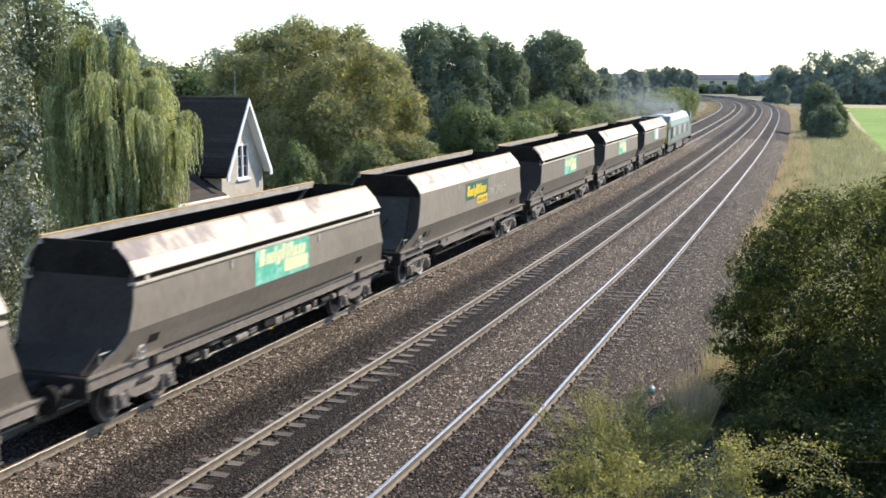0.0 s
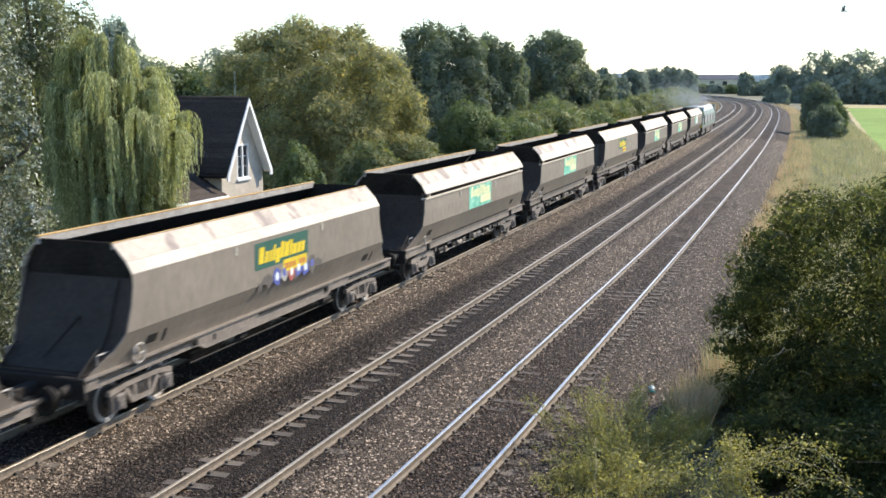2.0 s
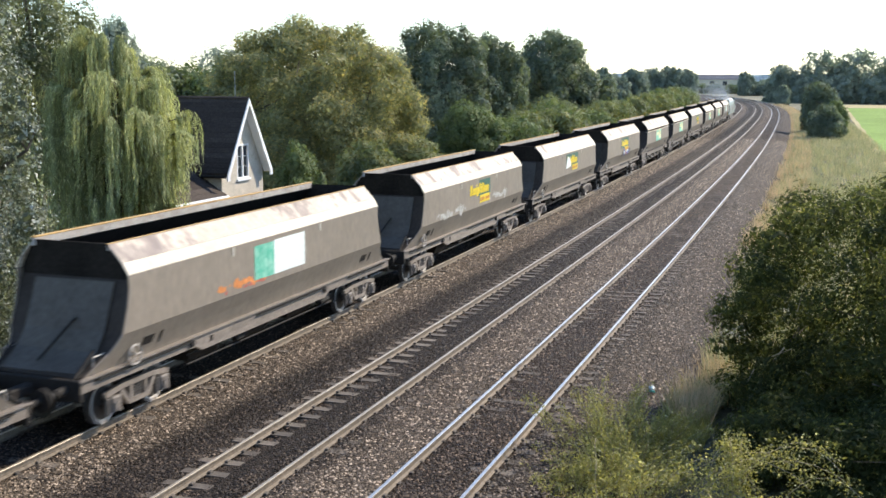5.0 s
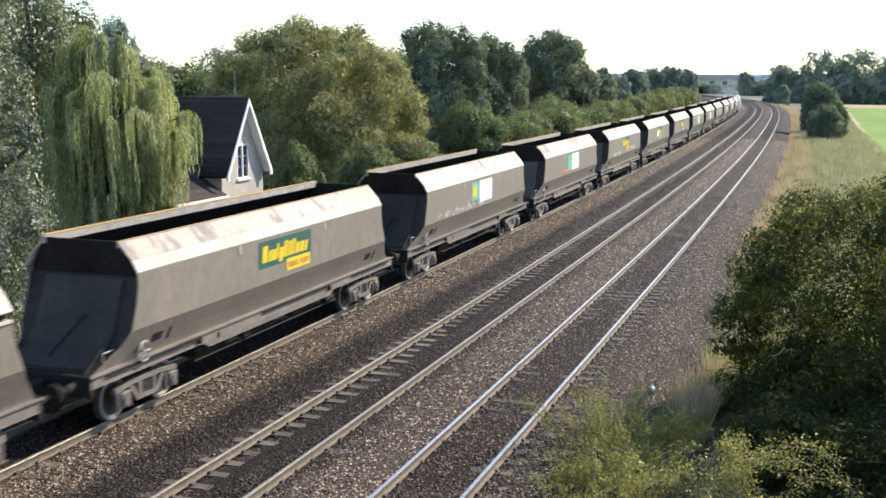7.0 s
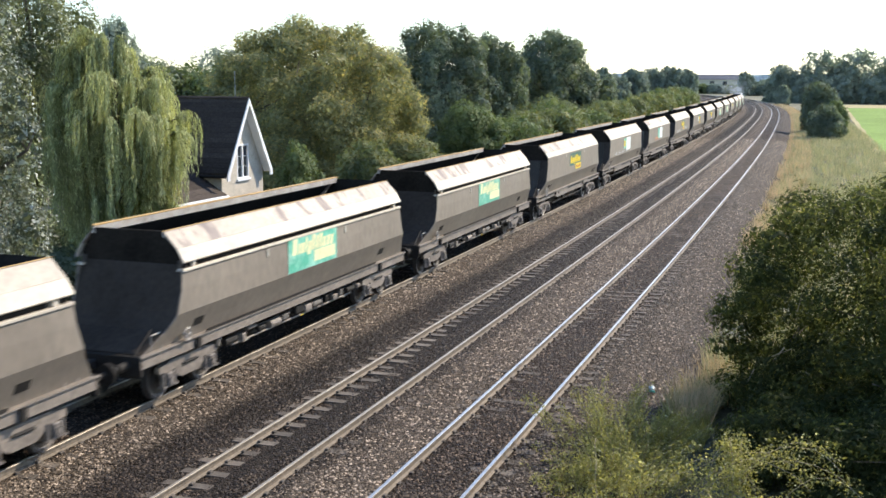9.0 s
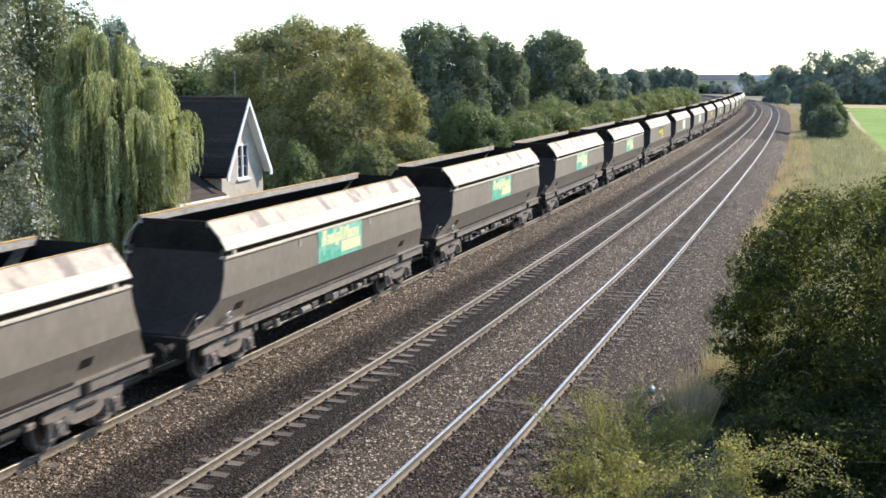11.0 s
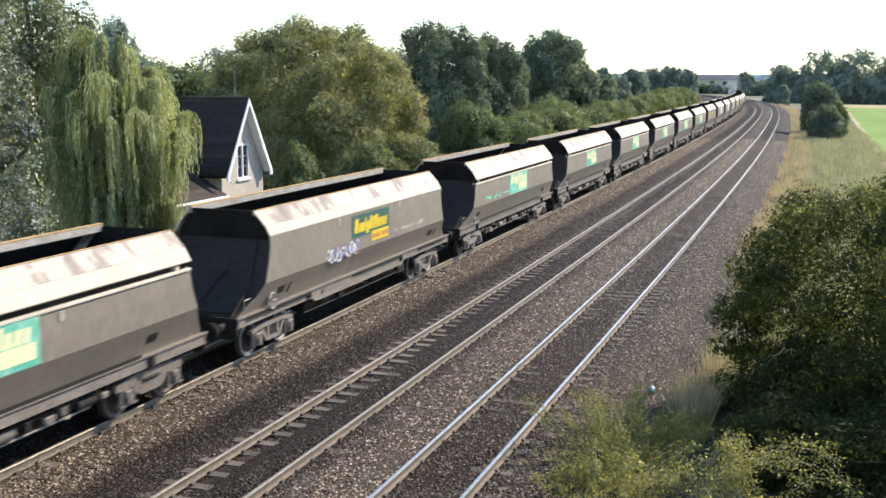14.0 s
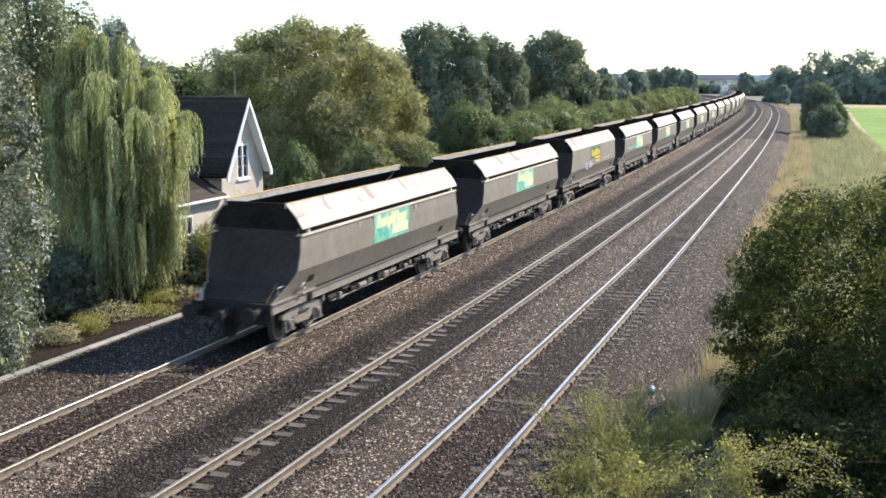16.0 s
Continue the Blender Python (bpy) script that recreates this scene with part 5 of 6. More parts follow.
def strip_spots(rng, n, s0, s1, o0, o1, power=1.5, z=-0.64, patch=-0.6):
    s = s0 + (s1 - s0) * rng.random(n) ** power
    o = rng.uniform(0, 1, n)
    o = o0 + (o1 - o0) * o
    th = np.interp(s, _s, _th)
    g = np.sin(s * 0.31 + 2 * np.sin(o * 1.3)) + np.sin(s * 0.83 + o * 2.1) + rng.normal(size=n) * 0.6
    k = g > patch
    return np.stack([np.interp(s, _s, _lx) + o * np.cos(th), np.interp(s, _s, _ly) + o * np.sin(th), np.full(n, z)], 1)[k]


def build_vegetation():
    T = build_tree
    T("chestnut_tree", -33.5, 69.0, 12.1, 16.0, L_OLIVE, "broad olive-green tree with yellowing leaves behind the house", 0.165, 92000, 41, low=0.03, lobes=210, gap=0.75, trunk=0.4, dome=2.2, ragged=1.75)
    T("tall_tree", -43.7, 123.5, 14.6, 13.0, L_DARK, "tall dark green tree with a ragged crown", 0.32, 28000, 42, low=0.03, lobes=80, trunk=0.45, gap=0.5, ragged=1.45, dome=3.2, group="dark trees")
    T("tall_tree", -39.4, 130.0, 13.6, 10.0, L_DARK, "tall dark green tree with a ragged crown", 0.32, 18000, 43, low=0.03, lobes=50, trunk=0.4, gap=0.5, ragged=1.45, group="dark trees")
    T("tall_tree", -36.4, 147.3, 15.0, 13.6, L_DARK, "tall dark green tree with a rounded crown", 0.32, 25000, 44, low=0.03, lobes=80, trunk=0.45, gap=0.5, ragged=1.45, dome=2.5, group="dark trees")
    T("broad_tree", -32.6, 150.0, 9.5, 11.0, L_DARK, "dark green tree lower than its neighbours", 0.35, 15000, 45, low=0.02, lobes=45, gap=0.3)
    T("garden_shrub", -25.4, 50.9, 4.8, 2.6, L_MID, "upright green garden shrub beside the house", 0.14, 9000, 46, low=0.02, trunk=0.08, cat="shrub", group="shrubs by the line")
    T("garden_shrub", -23.9, 48.5, 3.2, 3.0, L_MID, "low green garden shrub beside the house", 0.14, 8000, 47, low=0.02, trunk=0.08, cat="shrub", group="shrubs by the line")
    T("garden_shrub", -23.6, 55.7, 4.9, 4.2, L_HEDGE, "pale green rounded shrub near the fence", 0.16, 9000, 48, low=0.02, trunk=0.1, cat="shrub", group="shrubs by the line")
    T("broad_bush", -26.2, 81.5, 6.2, 6.4, L_MID, "broad dark green bush beside the line", 0.20, 18000, 49, low=0.02, gap=0.6, ragged=1.6, trunk=0.15, cat="bush", group="lineside bushes")
    T("broad_bush", -27.5, 70.0, 4.2, 7.5, L_HEDGE, "broad green bush beside the line", 0.2, 12000, 50, low=0.02, trunk=0.12, cat="bush", group="lineside bushes")
    for j, (x, y, h, wd) in enumerate([(-24.6, 30.2, 2.6, 4.4), (-22.9, 34.6, 2.4, 3.4), (-24.2, 26.6, 2.6, 3.8), (-23.0, 37.6, 1.9, 3.0), (-26.5, 33.5, 3.2, 4.5)]):
        T("undergrowth_shrub", x, y, h, wd, L_DARK, "dark green shrub in the shade of the willow", 0.13, 5000, 330 + j, low=0.0, lobes=24, trunk=0.05, cat="shrub", group="shrubs under the willow")
    T("garden_shrub", -21.3, 35.9, 3.0, 2.2, L_WEED, "loose pale green shrub beside the willow", 0.09, 7000, 341, low=0.02, trunk=0.05, gap=0.8, fill=0.1, cat="shrub", group="shrubs by the line")
    foot = random.Random(17)
    for j in range(11):
        p, th = line(26.5 + 1.15 * j + foot.uniform(-0.4, 0.4), foot.uniform(-21.7, -20.7))
        T("trackside_weed", p.x, p.y, foot.uniform(0.35, 0.75), foot.uniform(1.0, 1.9), L_WEED if j % 3 else L_VERGE, "low straggling weeds at the willow's foot", 0.06, 1800, 350 + j, low=0.0, lobes=24, gap=0.9, fill=0.06, trunk=0.02, z=-0.52, cat="weeds", group="weeds by the cable trough")
    T("garden_shrub", -22.8, 41.4, 3.1, 1.5, L_OLIVE, "yellow-green shrub against the cottage gable", 0.09, 6000, 342, low=0.02, trunk=0.05, gap=0.6, cat="shrub", group="shrubs by the line")
    rnd = random.Random(7)
    s = 92.0
    i = 0
    while s < 360:
        o = -23.0 - rnd.uniform(0, 3.5) - 0.004 * s - 0.035 * max(0, s - 210)
        p, th = line(s, o)
        h = rnd.uniform(4.6, 6.6)
        wdt = rnd.uniform(5.5, 8.5)
        T("hedge_bush", p.x, p.y, h, wdt, L_HEDGE if i % 3 else L_MID, "rounded yellow-green hedge bush beside the line", 0.19 + 0.0005 * s, int((6500 - 8 * s) * 0.85), 60 + i, low=0.02, lobes=30, ragged=1.5, trunk=0.1, cat="bush", group="lineside bushes")
        s += wdt * rnd.uniform(0.55, 0.85) + s * 0.012
        i += 1
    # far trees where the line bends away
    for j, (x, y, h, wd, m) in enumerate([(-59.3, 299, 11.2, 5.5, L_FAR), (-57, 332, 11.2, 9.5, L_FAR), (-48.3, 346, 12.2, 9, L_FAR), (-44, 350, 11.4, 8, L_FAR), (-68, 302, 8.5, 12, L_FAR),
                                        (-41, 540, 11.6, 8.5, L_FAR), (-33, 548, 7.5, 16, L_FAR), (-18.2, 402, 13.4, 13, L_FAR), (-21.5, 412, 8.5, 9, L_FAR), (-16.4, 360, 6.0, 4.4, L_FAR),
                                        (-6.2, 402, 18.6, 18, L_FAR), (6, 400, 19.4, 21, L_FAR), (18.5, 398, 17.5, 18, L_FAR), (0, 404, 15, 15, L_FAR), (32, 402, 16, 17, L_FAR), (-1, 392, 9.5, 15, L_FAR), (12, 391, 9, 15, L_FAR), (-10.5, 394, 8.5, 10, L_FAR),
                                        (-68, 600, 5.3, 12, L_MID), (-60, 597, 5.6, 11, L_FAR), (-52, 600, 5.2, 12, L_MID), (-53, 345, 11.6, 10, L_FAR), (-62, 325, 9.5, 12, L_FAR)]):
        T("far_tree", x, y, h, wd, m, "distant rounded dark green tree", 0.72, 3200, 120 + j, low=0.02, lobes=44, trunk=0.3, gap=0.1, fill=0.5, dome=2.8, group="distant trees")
    for j in range(12):
        p, th = line(44 + 9.5 * j + rnd.uniform(-3, 3), rnd.uniform(-0.6, 3.2))
        T("verge_shrub", p.x, p.y, rnd.uniform(0.5, 1.0), rnd.uniform(1.5, 3.2), L_VERGE, "low grey-green shrub on the verge", 0.07, 2200, 240 + j, low=0.0, lobes=30, gap=0.9, fill=0.05, trunk=0.03, cat="shrub", group="verge shrubs")
    T("hedgerow_tree", -0.3, 165, 5.4, 3.6, L_MID, "low green hedgerow bush by the field edge", 0.22, 5000, 153, low=0.02, lobes=16, trunk=0.1, gap=0.7, dome=1.7)
    T("hedgerow_tree", -2.6, 172, 8.2, 5.8, L_DARK, "dark green hedgerow tree by the field edge", 0.24, 12000, 150, low=0.02, lobes=22, trunk=0.2, gap=0.7, dome=1.8)
    T("hedgerow_tree", -1.4, 154, 4.9, 5.6, L_DARK, "low dark green hedgerow tree by the field edge", 0.24, 9000, 151, low=0.02, lobes=20, trunk=0.2, gap=0.7, dome=1.8)
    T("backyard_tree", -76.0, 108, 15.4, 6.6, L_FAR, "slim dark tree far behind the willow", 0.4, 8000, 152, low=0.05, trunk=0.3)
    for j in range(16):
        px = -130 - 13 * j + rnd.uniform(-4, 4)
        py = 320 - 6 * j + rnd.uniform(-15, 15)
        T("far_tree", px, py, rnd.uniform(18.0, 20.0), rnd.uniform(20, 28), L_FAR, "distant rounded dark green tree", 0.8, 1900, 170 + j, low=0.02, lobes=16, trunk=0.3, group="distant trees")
    for j in range(14):
        f = j / 13
        T("far_tree", -95 + 33 * f + rnd.uniform(-3, 3), 105 + 12 * f + rnd.uniform(-6, 6), rnd.uniform(9.0, 11.0), rnd.uniform(9, 13), L_DARK if j % 2 else L_MID, "dense dark green tree in the gardens", 0.42, 3500, 190 + j, low=0.02, lobes=22, trunk=0.3, group="distant trees")
    T("poplar_tree", -27.7, 33.2, 13.8, 6.0, L_POPLAR, "tall grey-green poplar with pale leaf undersides behind the willow", 0.12, 40000, 230, low=0.12, lobes=80, aspect=0.7, gap=0.6, fill=0.14, trunk=0.25)
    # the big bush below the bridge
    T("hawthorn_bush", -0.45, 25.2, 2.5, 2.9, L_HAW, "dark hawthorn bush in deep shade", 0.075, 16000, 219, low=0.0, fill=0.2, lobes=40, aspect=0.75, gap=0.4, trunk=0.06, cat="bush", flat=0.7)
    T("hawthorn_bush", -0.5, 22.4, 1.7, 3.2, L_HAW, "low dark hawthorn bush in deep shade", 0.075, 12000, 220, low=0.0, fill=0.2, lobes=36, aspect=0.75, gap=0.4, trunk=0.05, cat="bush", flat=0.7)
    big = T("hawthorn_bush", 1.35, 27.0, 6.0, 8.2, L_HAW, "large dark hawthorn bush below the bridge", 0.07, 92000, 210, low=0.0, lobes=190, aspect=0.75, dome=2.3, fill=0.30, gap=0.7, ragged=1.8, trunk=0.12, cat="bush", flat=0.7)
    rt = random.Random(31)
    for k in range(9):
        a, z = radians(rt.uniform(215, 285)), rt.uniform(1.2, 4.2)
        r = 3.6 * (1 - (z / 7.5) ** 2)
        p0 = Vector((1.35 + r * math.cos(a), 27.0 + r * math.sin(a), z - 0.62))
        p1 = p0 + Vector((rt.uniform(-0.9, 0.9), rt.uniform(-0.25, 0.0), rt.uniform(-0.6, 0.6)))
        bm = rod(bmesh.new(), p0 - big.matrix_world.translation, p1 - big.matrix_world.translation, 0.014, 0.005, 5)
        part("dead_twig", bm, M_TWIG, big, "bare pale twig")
    # Out of view: added so that its shadow falls on the low bushes.
    T("hawthorn_bush", 4.9, 26.2, 7.0, 6.2, L_HAW, "unseen hawthorn bush added to shade the low bushes", 0.16, 12000, 217, low=0.0, lobes=100, aspect=0.75, fill=0.18, gap=0.5, trunk=0.12, cat="bush", flat=0.7)
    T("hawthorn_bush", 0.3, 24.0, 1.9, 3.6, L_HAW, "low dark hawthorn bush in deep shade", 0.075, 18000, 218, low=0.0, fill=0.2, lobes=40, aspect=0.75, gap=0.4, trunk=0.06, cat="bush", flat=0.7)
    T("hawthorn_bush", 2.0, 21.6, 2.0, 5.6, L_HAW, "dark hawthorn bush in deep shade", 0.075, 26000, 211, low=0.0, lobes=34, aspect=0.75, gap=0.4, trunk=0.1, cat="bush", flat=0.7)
    T("bramble", -0.9, 17.3, 1.5, 3.2, L_WEED, "arching bramble with small pale green leaves", 0.06, 9000, 212, low=0.0, lobes=40, aspect=0.7, gap=0.9, trunk=0.03, cat="shrub", flat=0.6, fill=0.05)
    rng = np.random.default_rng(9)
    blades("dry_grass", strip_spots(rng, 76000, 50, 360, -3.6, -1.0, patch=-0.1), 0.62, 0.024, L_DRY, "long dry straw-coloured grass on the verge", 1)
    blades("dry_grass", strip_spots(rng, 9000, 215, 380, -23.5, -19.8, 1.0), 0.5, 0.035, L_DRY, "dry straw-coloured grass beyond the cable trough", 6)
    blades("verge_weeds", strip_spots(rng, 66000, 27, 260, -3.1, 5.0, patch=-0.3), 0.8, 0.028, L_VERGE, "rough grey-green weeds on the verge", 2)
    blades("verge_weeds", strip_spots(rng, 16000, 95, 330, 4.2, 6.6, 1.2), 0.6, 0.03, L_VERGE, "rough weeds along the edge of the field", 7)
    blades("grass_tuft", strip_spots(rng, 2600, 25.2, 30, -3.3, -2.3, 1.0, -0.6), 0.85, 0.010, L_DRY, "tufts of tall seeding grass at the ballast edge", 3)
    blades("green_grass", strip_spots(rng, 4200, 23.5, 29.5, -3.4, -2.3, 1.0), 0.42, 0.014, L_WEED, "fresh green grass at the ballast edge", 4)
    blades("bank_grass", strip_spots(rng, 16000, 34, 240, -27.0, -20.6), 0.32, 0.020, L_VERGE, "rough green grass between trough and hedge", 5)


def leafy_shoots(name, label, x, y, seed, n, base, tip, lift, leaves, size, mat, aspect=0.6, spread=0.05):
    """A clump of thin stems that rise and bow over, each with small leaves along it."""
    rng = np.random.default_rng(seed)
    root = empty(name, pose(x, y, -0.62), label=label, category="shrub")
    for i in range(n):
        p0 = np.array([rng.normal(0, base[0]), rng.normal(0, base[1]), 0.0])
        p1 = np.array([rng.uniform(*tip[0]), rng.uniform(*tip[1]), rng.uniform(*tip[2])])
        up = rng.uniform(*lift)
        f = np.linspace(0, 1, 11)[:, None]
        path = p0 + (p1 if base[2] else p0 * np.array([1, 1, 0]) + p1) * f - (p0 * f if base[2] else 0) + np.array([0, 0, 1.0]) * up * 2.2 * f * (1 - f) + rng.normal(0, 0.02, (11, 3)) * f
        bm = bmesh.new()
        rings = [[bm.verts.new((p[0] + 0.009 * math.cos(a), p[1] + 0.009 * math.sin(a), p[2])) for a in (0.0, 2.1, 4.2)] for p in path]
        for a, b in zip(rings, rings[1:]):
            for j in range(3):
                bm.faces.new((a[j], a[(j + 1) % 3], b[(j + 1) % 3], b[j]))
        shoot = part("shoot", bm, M_TWIG, root)
        g = rng.uniform(0.15, 1.0, leaves) ** 0.8 * 9.99
        k = g.astype(int)
        p = path[k] + (path[k + 1] - path[k]) * (g - k)[:, None] + rng.normal(0, spread, (leaves, 3))
        p[:, 2] = np.maximum(p[:, 2], 0.03)
        tagged(leaf_cloud("leaf_spray", p, rng.normal(size=(leaves, 3)) * 0.6 + np.array([0, 0, 0.8]), rng.uniform(0.6, 1.2, leaves) * size, aspect, mat, shoot, rng, simple=True), kind="stuff")


def build_foreground_shoots():
    arch = "long arching shoots with small sunlit leaves"
    leafy_shoots("arching_shrub", arch, -2.0, 17.8, 91, 17, (0.5, 0.35, 1), ((0.3, 2.8), (0.0, 1.6), (0.6, 1.9)), (0.8, 2.0), 330, 0.048, L_WEED, 0.7, 0.085)
    leafy_shoots("arching_shrub", arch, -2.9, 18.2, 92, 14, (0.5, 0.4, 1), ((-1.0, 1.2), (-0.4, 1.4), (0.5, 1.7)), (0.3, 0.9), 190, 0.06, L_WEED, 0.6, 0.07)
    weeds = "thin upright green weeds growing through the ballast"
    for i, (x, y, n, hgt, w) in enumerate([(-3.95, 22.3, 66, 1.75, 0.62), (-3.5, 20.4, 30, 1.3, 0.45), (-4.8, 20.6, 20, 0.5, 0.4), (-4.1, 20.2, 26, 0.95, 0.45), (-5.4, 20.0, 12, 0.32, 0.35), (-3.6, 21.6, 26, 0.95, 0.4), (-3.1, 23.0, 22, 0.8, 0.35), (-2.6, 21.2, 20, 0.8, 0.4), (-3.9, 19.2, 18, 1.0, 0.5), (-5.0, 19.2, 10, 0.4, 0.45)]):
        leafy_shoots("weed_clump", weeds, x, y, 300 + i, n, (w * 0.5, w * 0.6, 0), ((-w, w), (-w, w), (hgt * 0.35, hgt)), (0.0, 0.25), 210, 0.05, L_WEED, 0.5, 0.065)


# ---- the house ----
def build_house():
    root = empty("cottage", pose(-24.1, 42.8, -0.62), label="small pebbledashed cottage with steep dark slate roof and white bargeboards", category="house")
    G = 0.62
    # gable block: ridge at right angles to the line
    def wall(name, outline, axis, lo, hi, mat=M_RENDER, label=""):
        return part(name, prism(bmesh.new(), outline, axis, lo, hi), mat, root, label)
    eave, ridge, hw = 3.3 + G, 6.25 + G, 1.78
    outl = [(-hw, 0), (hw, 0), (hw, eave + 0.05), (0, ridge - 0.12), (-hw, eave + 0.05)]
    win = (-0.5, 0.52, 2.88 + G, 4.36 + G)
    wl = wall("gable_wall", [(-hw, 0), (hw, 0), (hw, win[2]), (-hw, win[2])], "x", -0.3, 0)
    wall("gable_wall", [(-hw, win[2]), (win[0], win[2]), (win[0], win[3]), (-hw + 0.62, win[3]), (-hw, eave + 0.05)], "x", -0.3, 0)
    wall("gable_wall", [(win[1], win[2]), (hw, win[2]), (hw, eave + 0.05), (hw - 0.62, win[3]), (win[1], win[3])], "x", -0.3, 0)
    wall("gable_wall", [(-hw + 0.62, win[3]), (hw - 0.62, win[3]), (0, ridge - 0.12)], "x", -0.3, 0)
    for y in (-1, 1):
        wall("side_wall", [(-7.0, 0), (-0.3, 0), (-0.3, eave), (-7.0, eave)], "y", y * hw - (0.3 if y > 0 else 0), y * hw + (0 if y > 0 else 0.3))
    wall("gable_wall", outl, "x", -7.3, -7.0)
    # window: frame, mullions, panes, sill
    fr = bmesh.new()
    for y0, y1, z0, z1 in ((win[0], win[1], win[2], win[2] + 0.07), (win[0], win[1], win[3] - 0.07, win[3]), (win[0], win[0] + 0.07, win[2] + 0.07, win[3] - 0.07), (win[1] - 0.07, win[1], win[2] + 0.07, win[3] - 0.07), (-0.04, 0.05, win[2] + 0.07, win[3] - 0.07)):
        box(fr, -0.1, 0.01, y0, y1, z0, z1, 0.008)
    wf = part("window", fr, M_WHITE, root, "white casement window")
    for y0, y1 in ((win[0] + 0.07, -0.04), (0.05, win[1] - 0.07)):
        for k in range(3):
            z0 = win[2] + 0.07 + k * 0.446
            bm = bmesh.new()
            box(bm, -0.07, -0.06, y0, y1, z0, z0 + 0.43)
            part("pane", bm, M_GLASS, wf)
            bm = bmesh.new()
            box(bm, -0.075, -0.03, y0, y1, z0 + 0.43, z0 + 0.447)
            part("glazing_bar", bm, M_WHITE, wf)
    bm = bmesh.new()
    box(bm, -0.1, 0.09, win[0] - 0.06, win[1] + 0.06, win[2] - 0.09, win[2], 0.01)
    part("sill", bm, M_WHITE, wf)
    # Black sheet added inside the room, in place of its darkness.
    bm = bmesh.new()
    box(bm, -1.2, -1.0, win[0] - 0.5, win[1] + 0.5, win[2] - 0.4, win[3] + 0.3)
    part("curtain_lining", bm, M_BLACK, wf)
    # slates in courses on both slopes
    run = math.hypot(hw + 0.2, ridge - eave + 0.2)
    ang = math.atan2(ridge - eave + 0.05, hw + 0.12)
    for y in (-1, 1):
        bm = bmesh.new()
        prism(bm, [(0, ridge - 0.05), (y * (hw + 0.14), eave - 0.2), (y * (hw + 0.14), eave - 0.1), (0, ridge + 0.05)], "x", -7.4, 0.34)
        slope = part("roof_slope", bm, M_SLATE, root, "dark slate roof slope")
        n = 15
        for k in range(n):
            f0, f1 = k / n, (k + 1.12) / n
            ya, za = y * (hw + 0.16) * (1 - f0), (eave - 0.08) + (ridge + 0.05 - eave + 0.1) * f0
            yb, zb = y * (hw + 0.16) * (1 - min(1, f1)), (eave - 0.08) + (ridge + 0.05 - eave + 0.1) * min(1, f1)
            bm = bmesh.new()
            prism(bm, [(ya, za + 0.022), (yb, zb + 0.004), (yb, zb - 0.01), (ya, za - 0.004)], "x", -7.4, 0.35)
            part("slate_course", bm, M_SLATE, slope)
        # bargeboards and soffit of the overhang
        bm = bmesh.new()
        prism(bm, [(0, ridge + 0.07), (y * (hw + 0.17), eave - 0.13), (y * (hw + 0.19), eave - 0.38), (y * (hw - 0.02), eave - 0.38), (y * (hw - 0.04), eave - 0.16), (0, ridge - 0.2)], "x", 0.35, 0.40)
        part("bargeboard", bm, M_WHITE, root, "white painted bargeboard")
        bm = bmesh.new()
        prism(bm, [(y * (hw + 0.14), eave - 0.21), (0, ridge - 0.06), (0, ridge - 0.10), (y * (hw + 0.10), eave - 0.25)], "x", 0.0, 0.35)
        part("soffit", bm, M_WHITE, root)
        bm = bmesh.new()
        rod(bm, (-7.4, y * (hw + 0.2), eave - 0.2), (0.3, y * (hw + 0.2), eave - 0.2), 0.06, n=8)
        part("gutter", bm, M_BLACK, root)
    bm = bmesh.new()
    rod(bm, (-7.4, 0, ridge + 0.06), (0.36, 0, ridge + 0.06), 0.07, n=8)
    part("ridge_tile", bm, M_SLATE, root)
    bm = bmesh.new()
    rod(bm, (-0.35, 0.1, ridge), (-0.35, 0.1, ridge + 1.2), 0.018, n=6)
    part("aerial_pole", bm, M_STEELPOLE, root)
    # low wing along the line
    ye, yw = -1.8, -5.6
    ze, zr = 2.32 + G, 4.0 + G
    wall("wing_wall", [(yw, 0), (-5.0, 0), (-5.0, ze), (yw, ze)], "x", -0.3, 0)
    wall("wing_wall", [(-5.0, 0), (-4.1, 0), (-4.1, 0.95 + G), (-5.0, 0.95 + G)], "x", -0.3, 0)
    wall("wing_wall", [(-5.0, 1.75 + G), (-4.1, 1.75 + G), (-4.1, ze), (-5.0, ze)], "x", -0.3, 0)
    wall("wing_wall", [(-4.1, 0), (ye, 0), (ye, ze), (-4.1, ze)], "x", -0.3, 0)
    wall("wing_wall", [(-5.0, 0), (-0.3, 0), (-0.3, ze), (-2.6, zr), (-5.0, ze)], "y", yw, yw + 0.3)
    wall("wing_wall", [(yw, 0), (ye, 0), (ye, ze), (yw, ze)], "x", -5.3, -5.0)
    bm = bmesh.new()
    for a in ((-5.0, -4.1, 0.95 + G, 1.02 + G), (-5.0, -4.1, 1.68 + G, 1.75 + G), (-5.0, -4.93, 1.02 + G, 1.68 + G), (-4.17, -4.1, 1.02 + G, 1.68 + G), (-4.58, -4.52, 1.02 + G, 1.68 + G)):
        box(bm, -0.1, 0.01, *a, 0.008)
    sw = part("window", bm, M_WHITE, root, "small white casement window")
    bm = bmesh.new()
    box(bm, -0.07, -0.06, -4.93, -4.17, 1.02 + G, 1.68 + G)
    part("pane", bm, M_GLASS, sw)
    for x0, x1 in ((0.22, -2.6), (-5.5, -2.6)):
        bm = bmesh.new()
        prism(bm, [(x0, ze - 0.12), (x1, zr - 0.02), (x1, zr + 0.08), (x0, ze - 0.02)], "y", yw - 0.2, ye + 0.05)
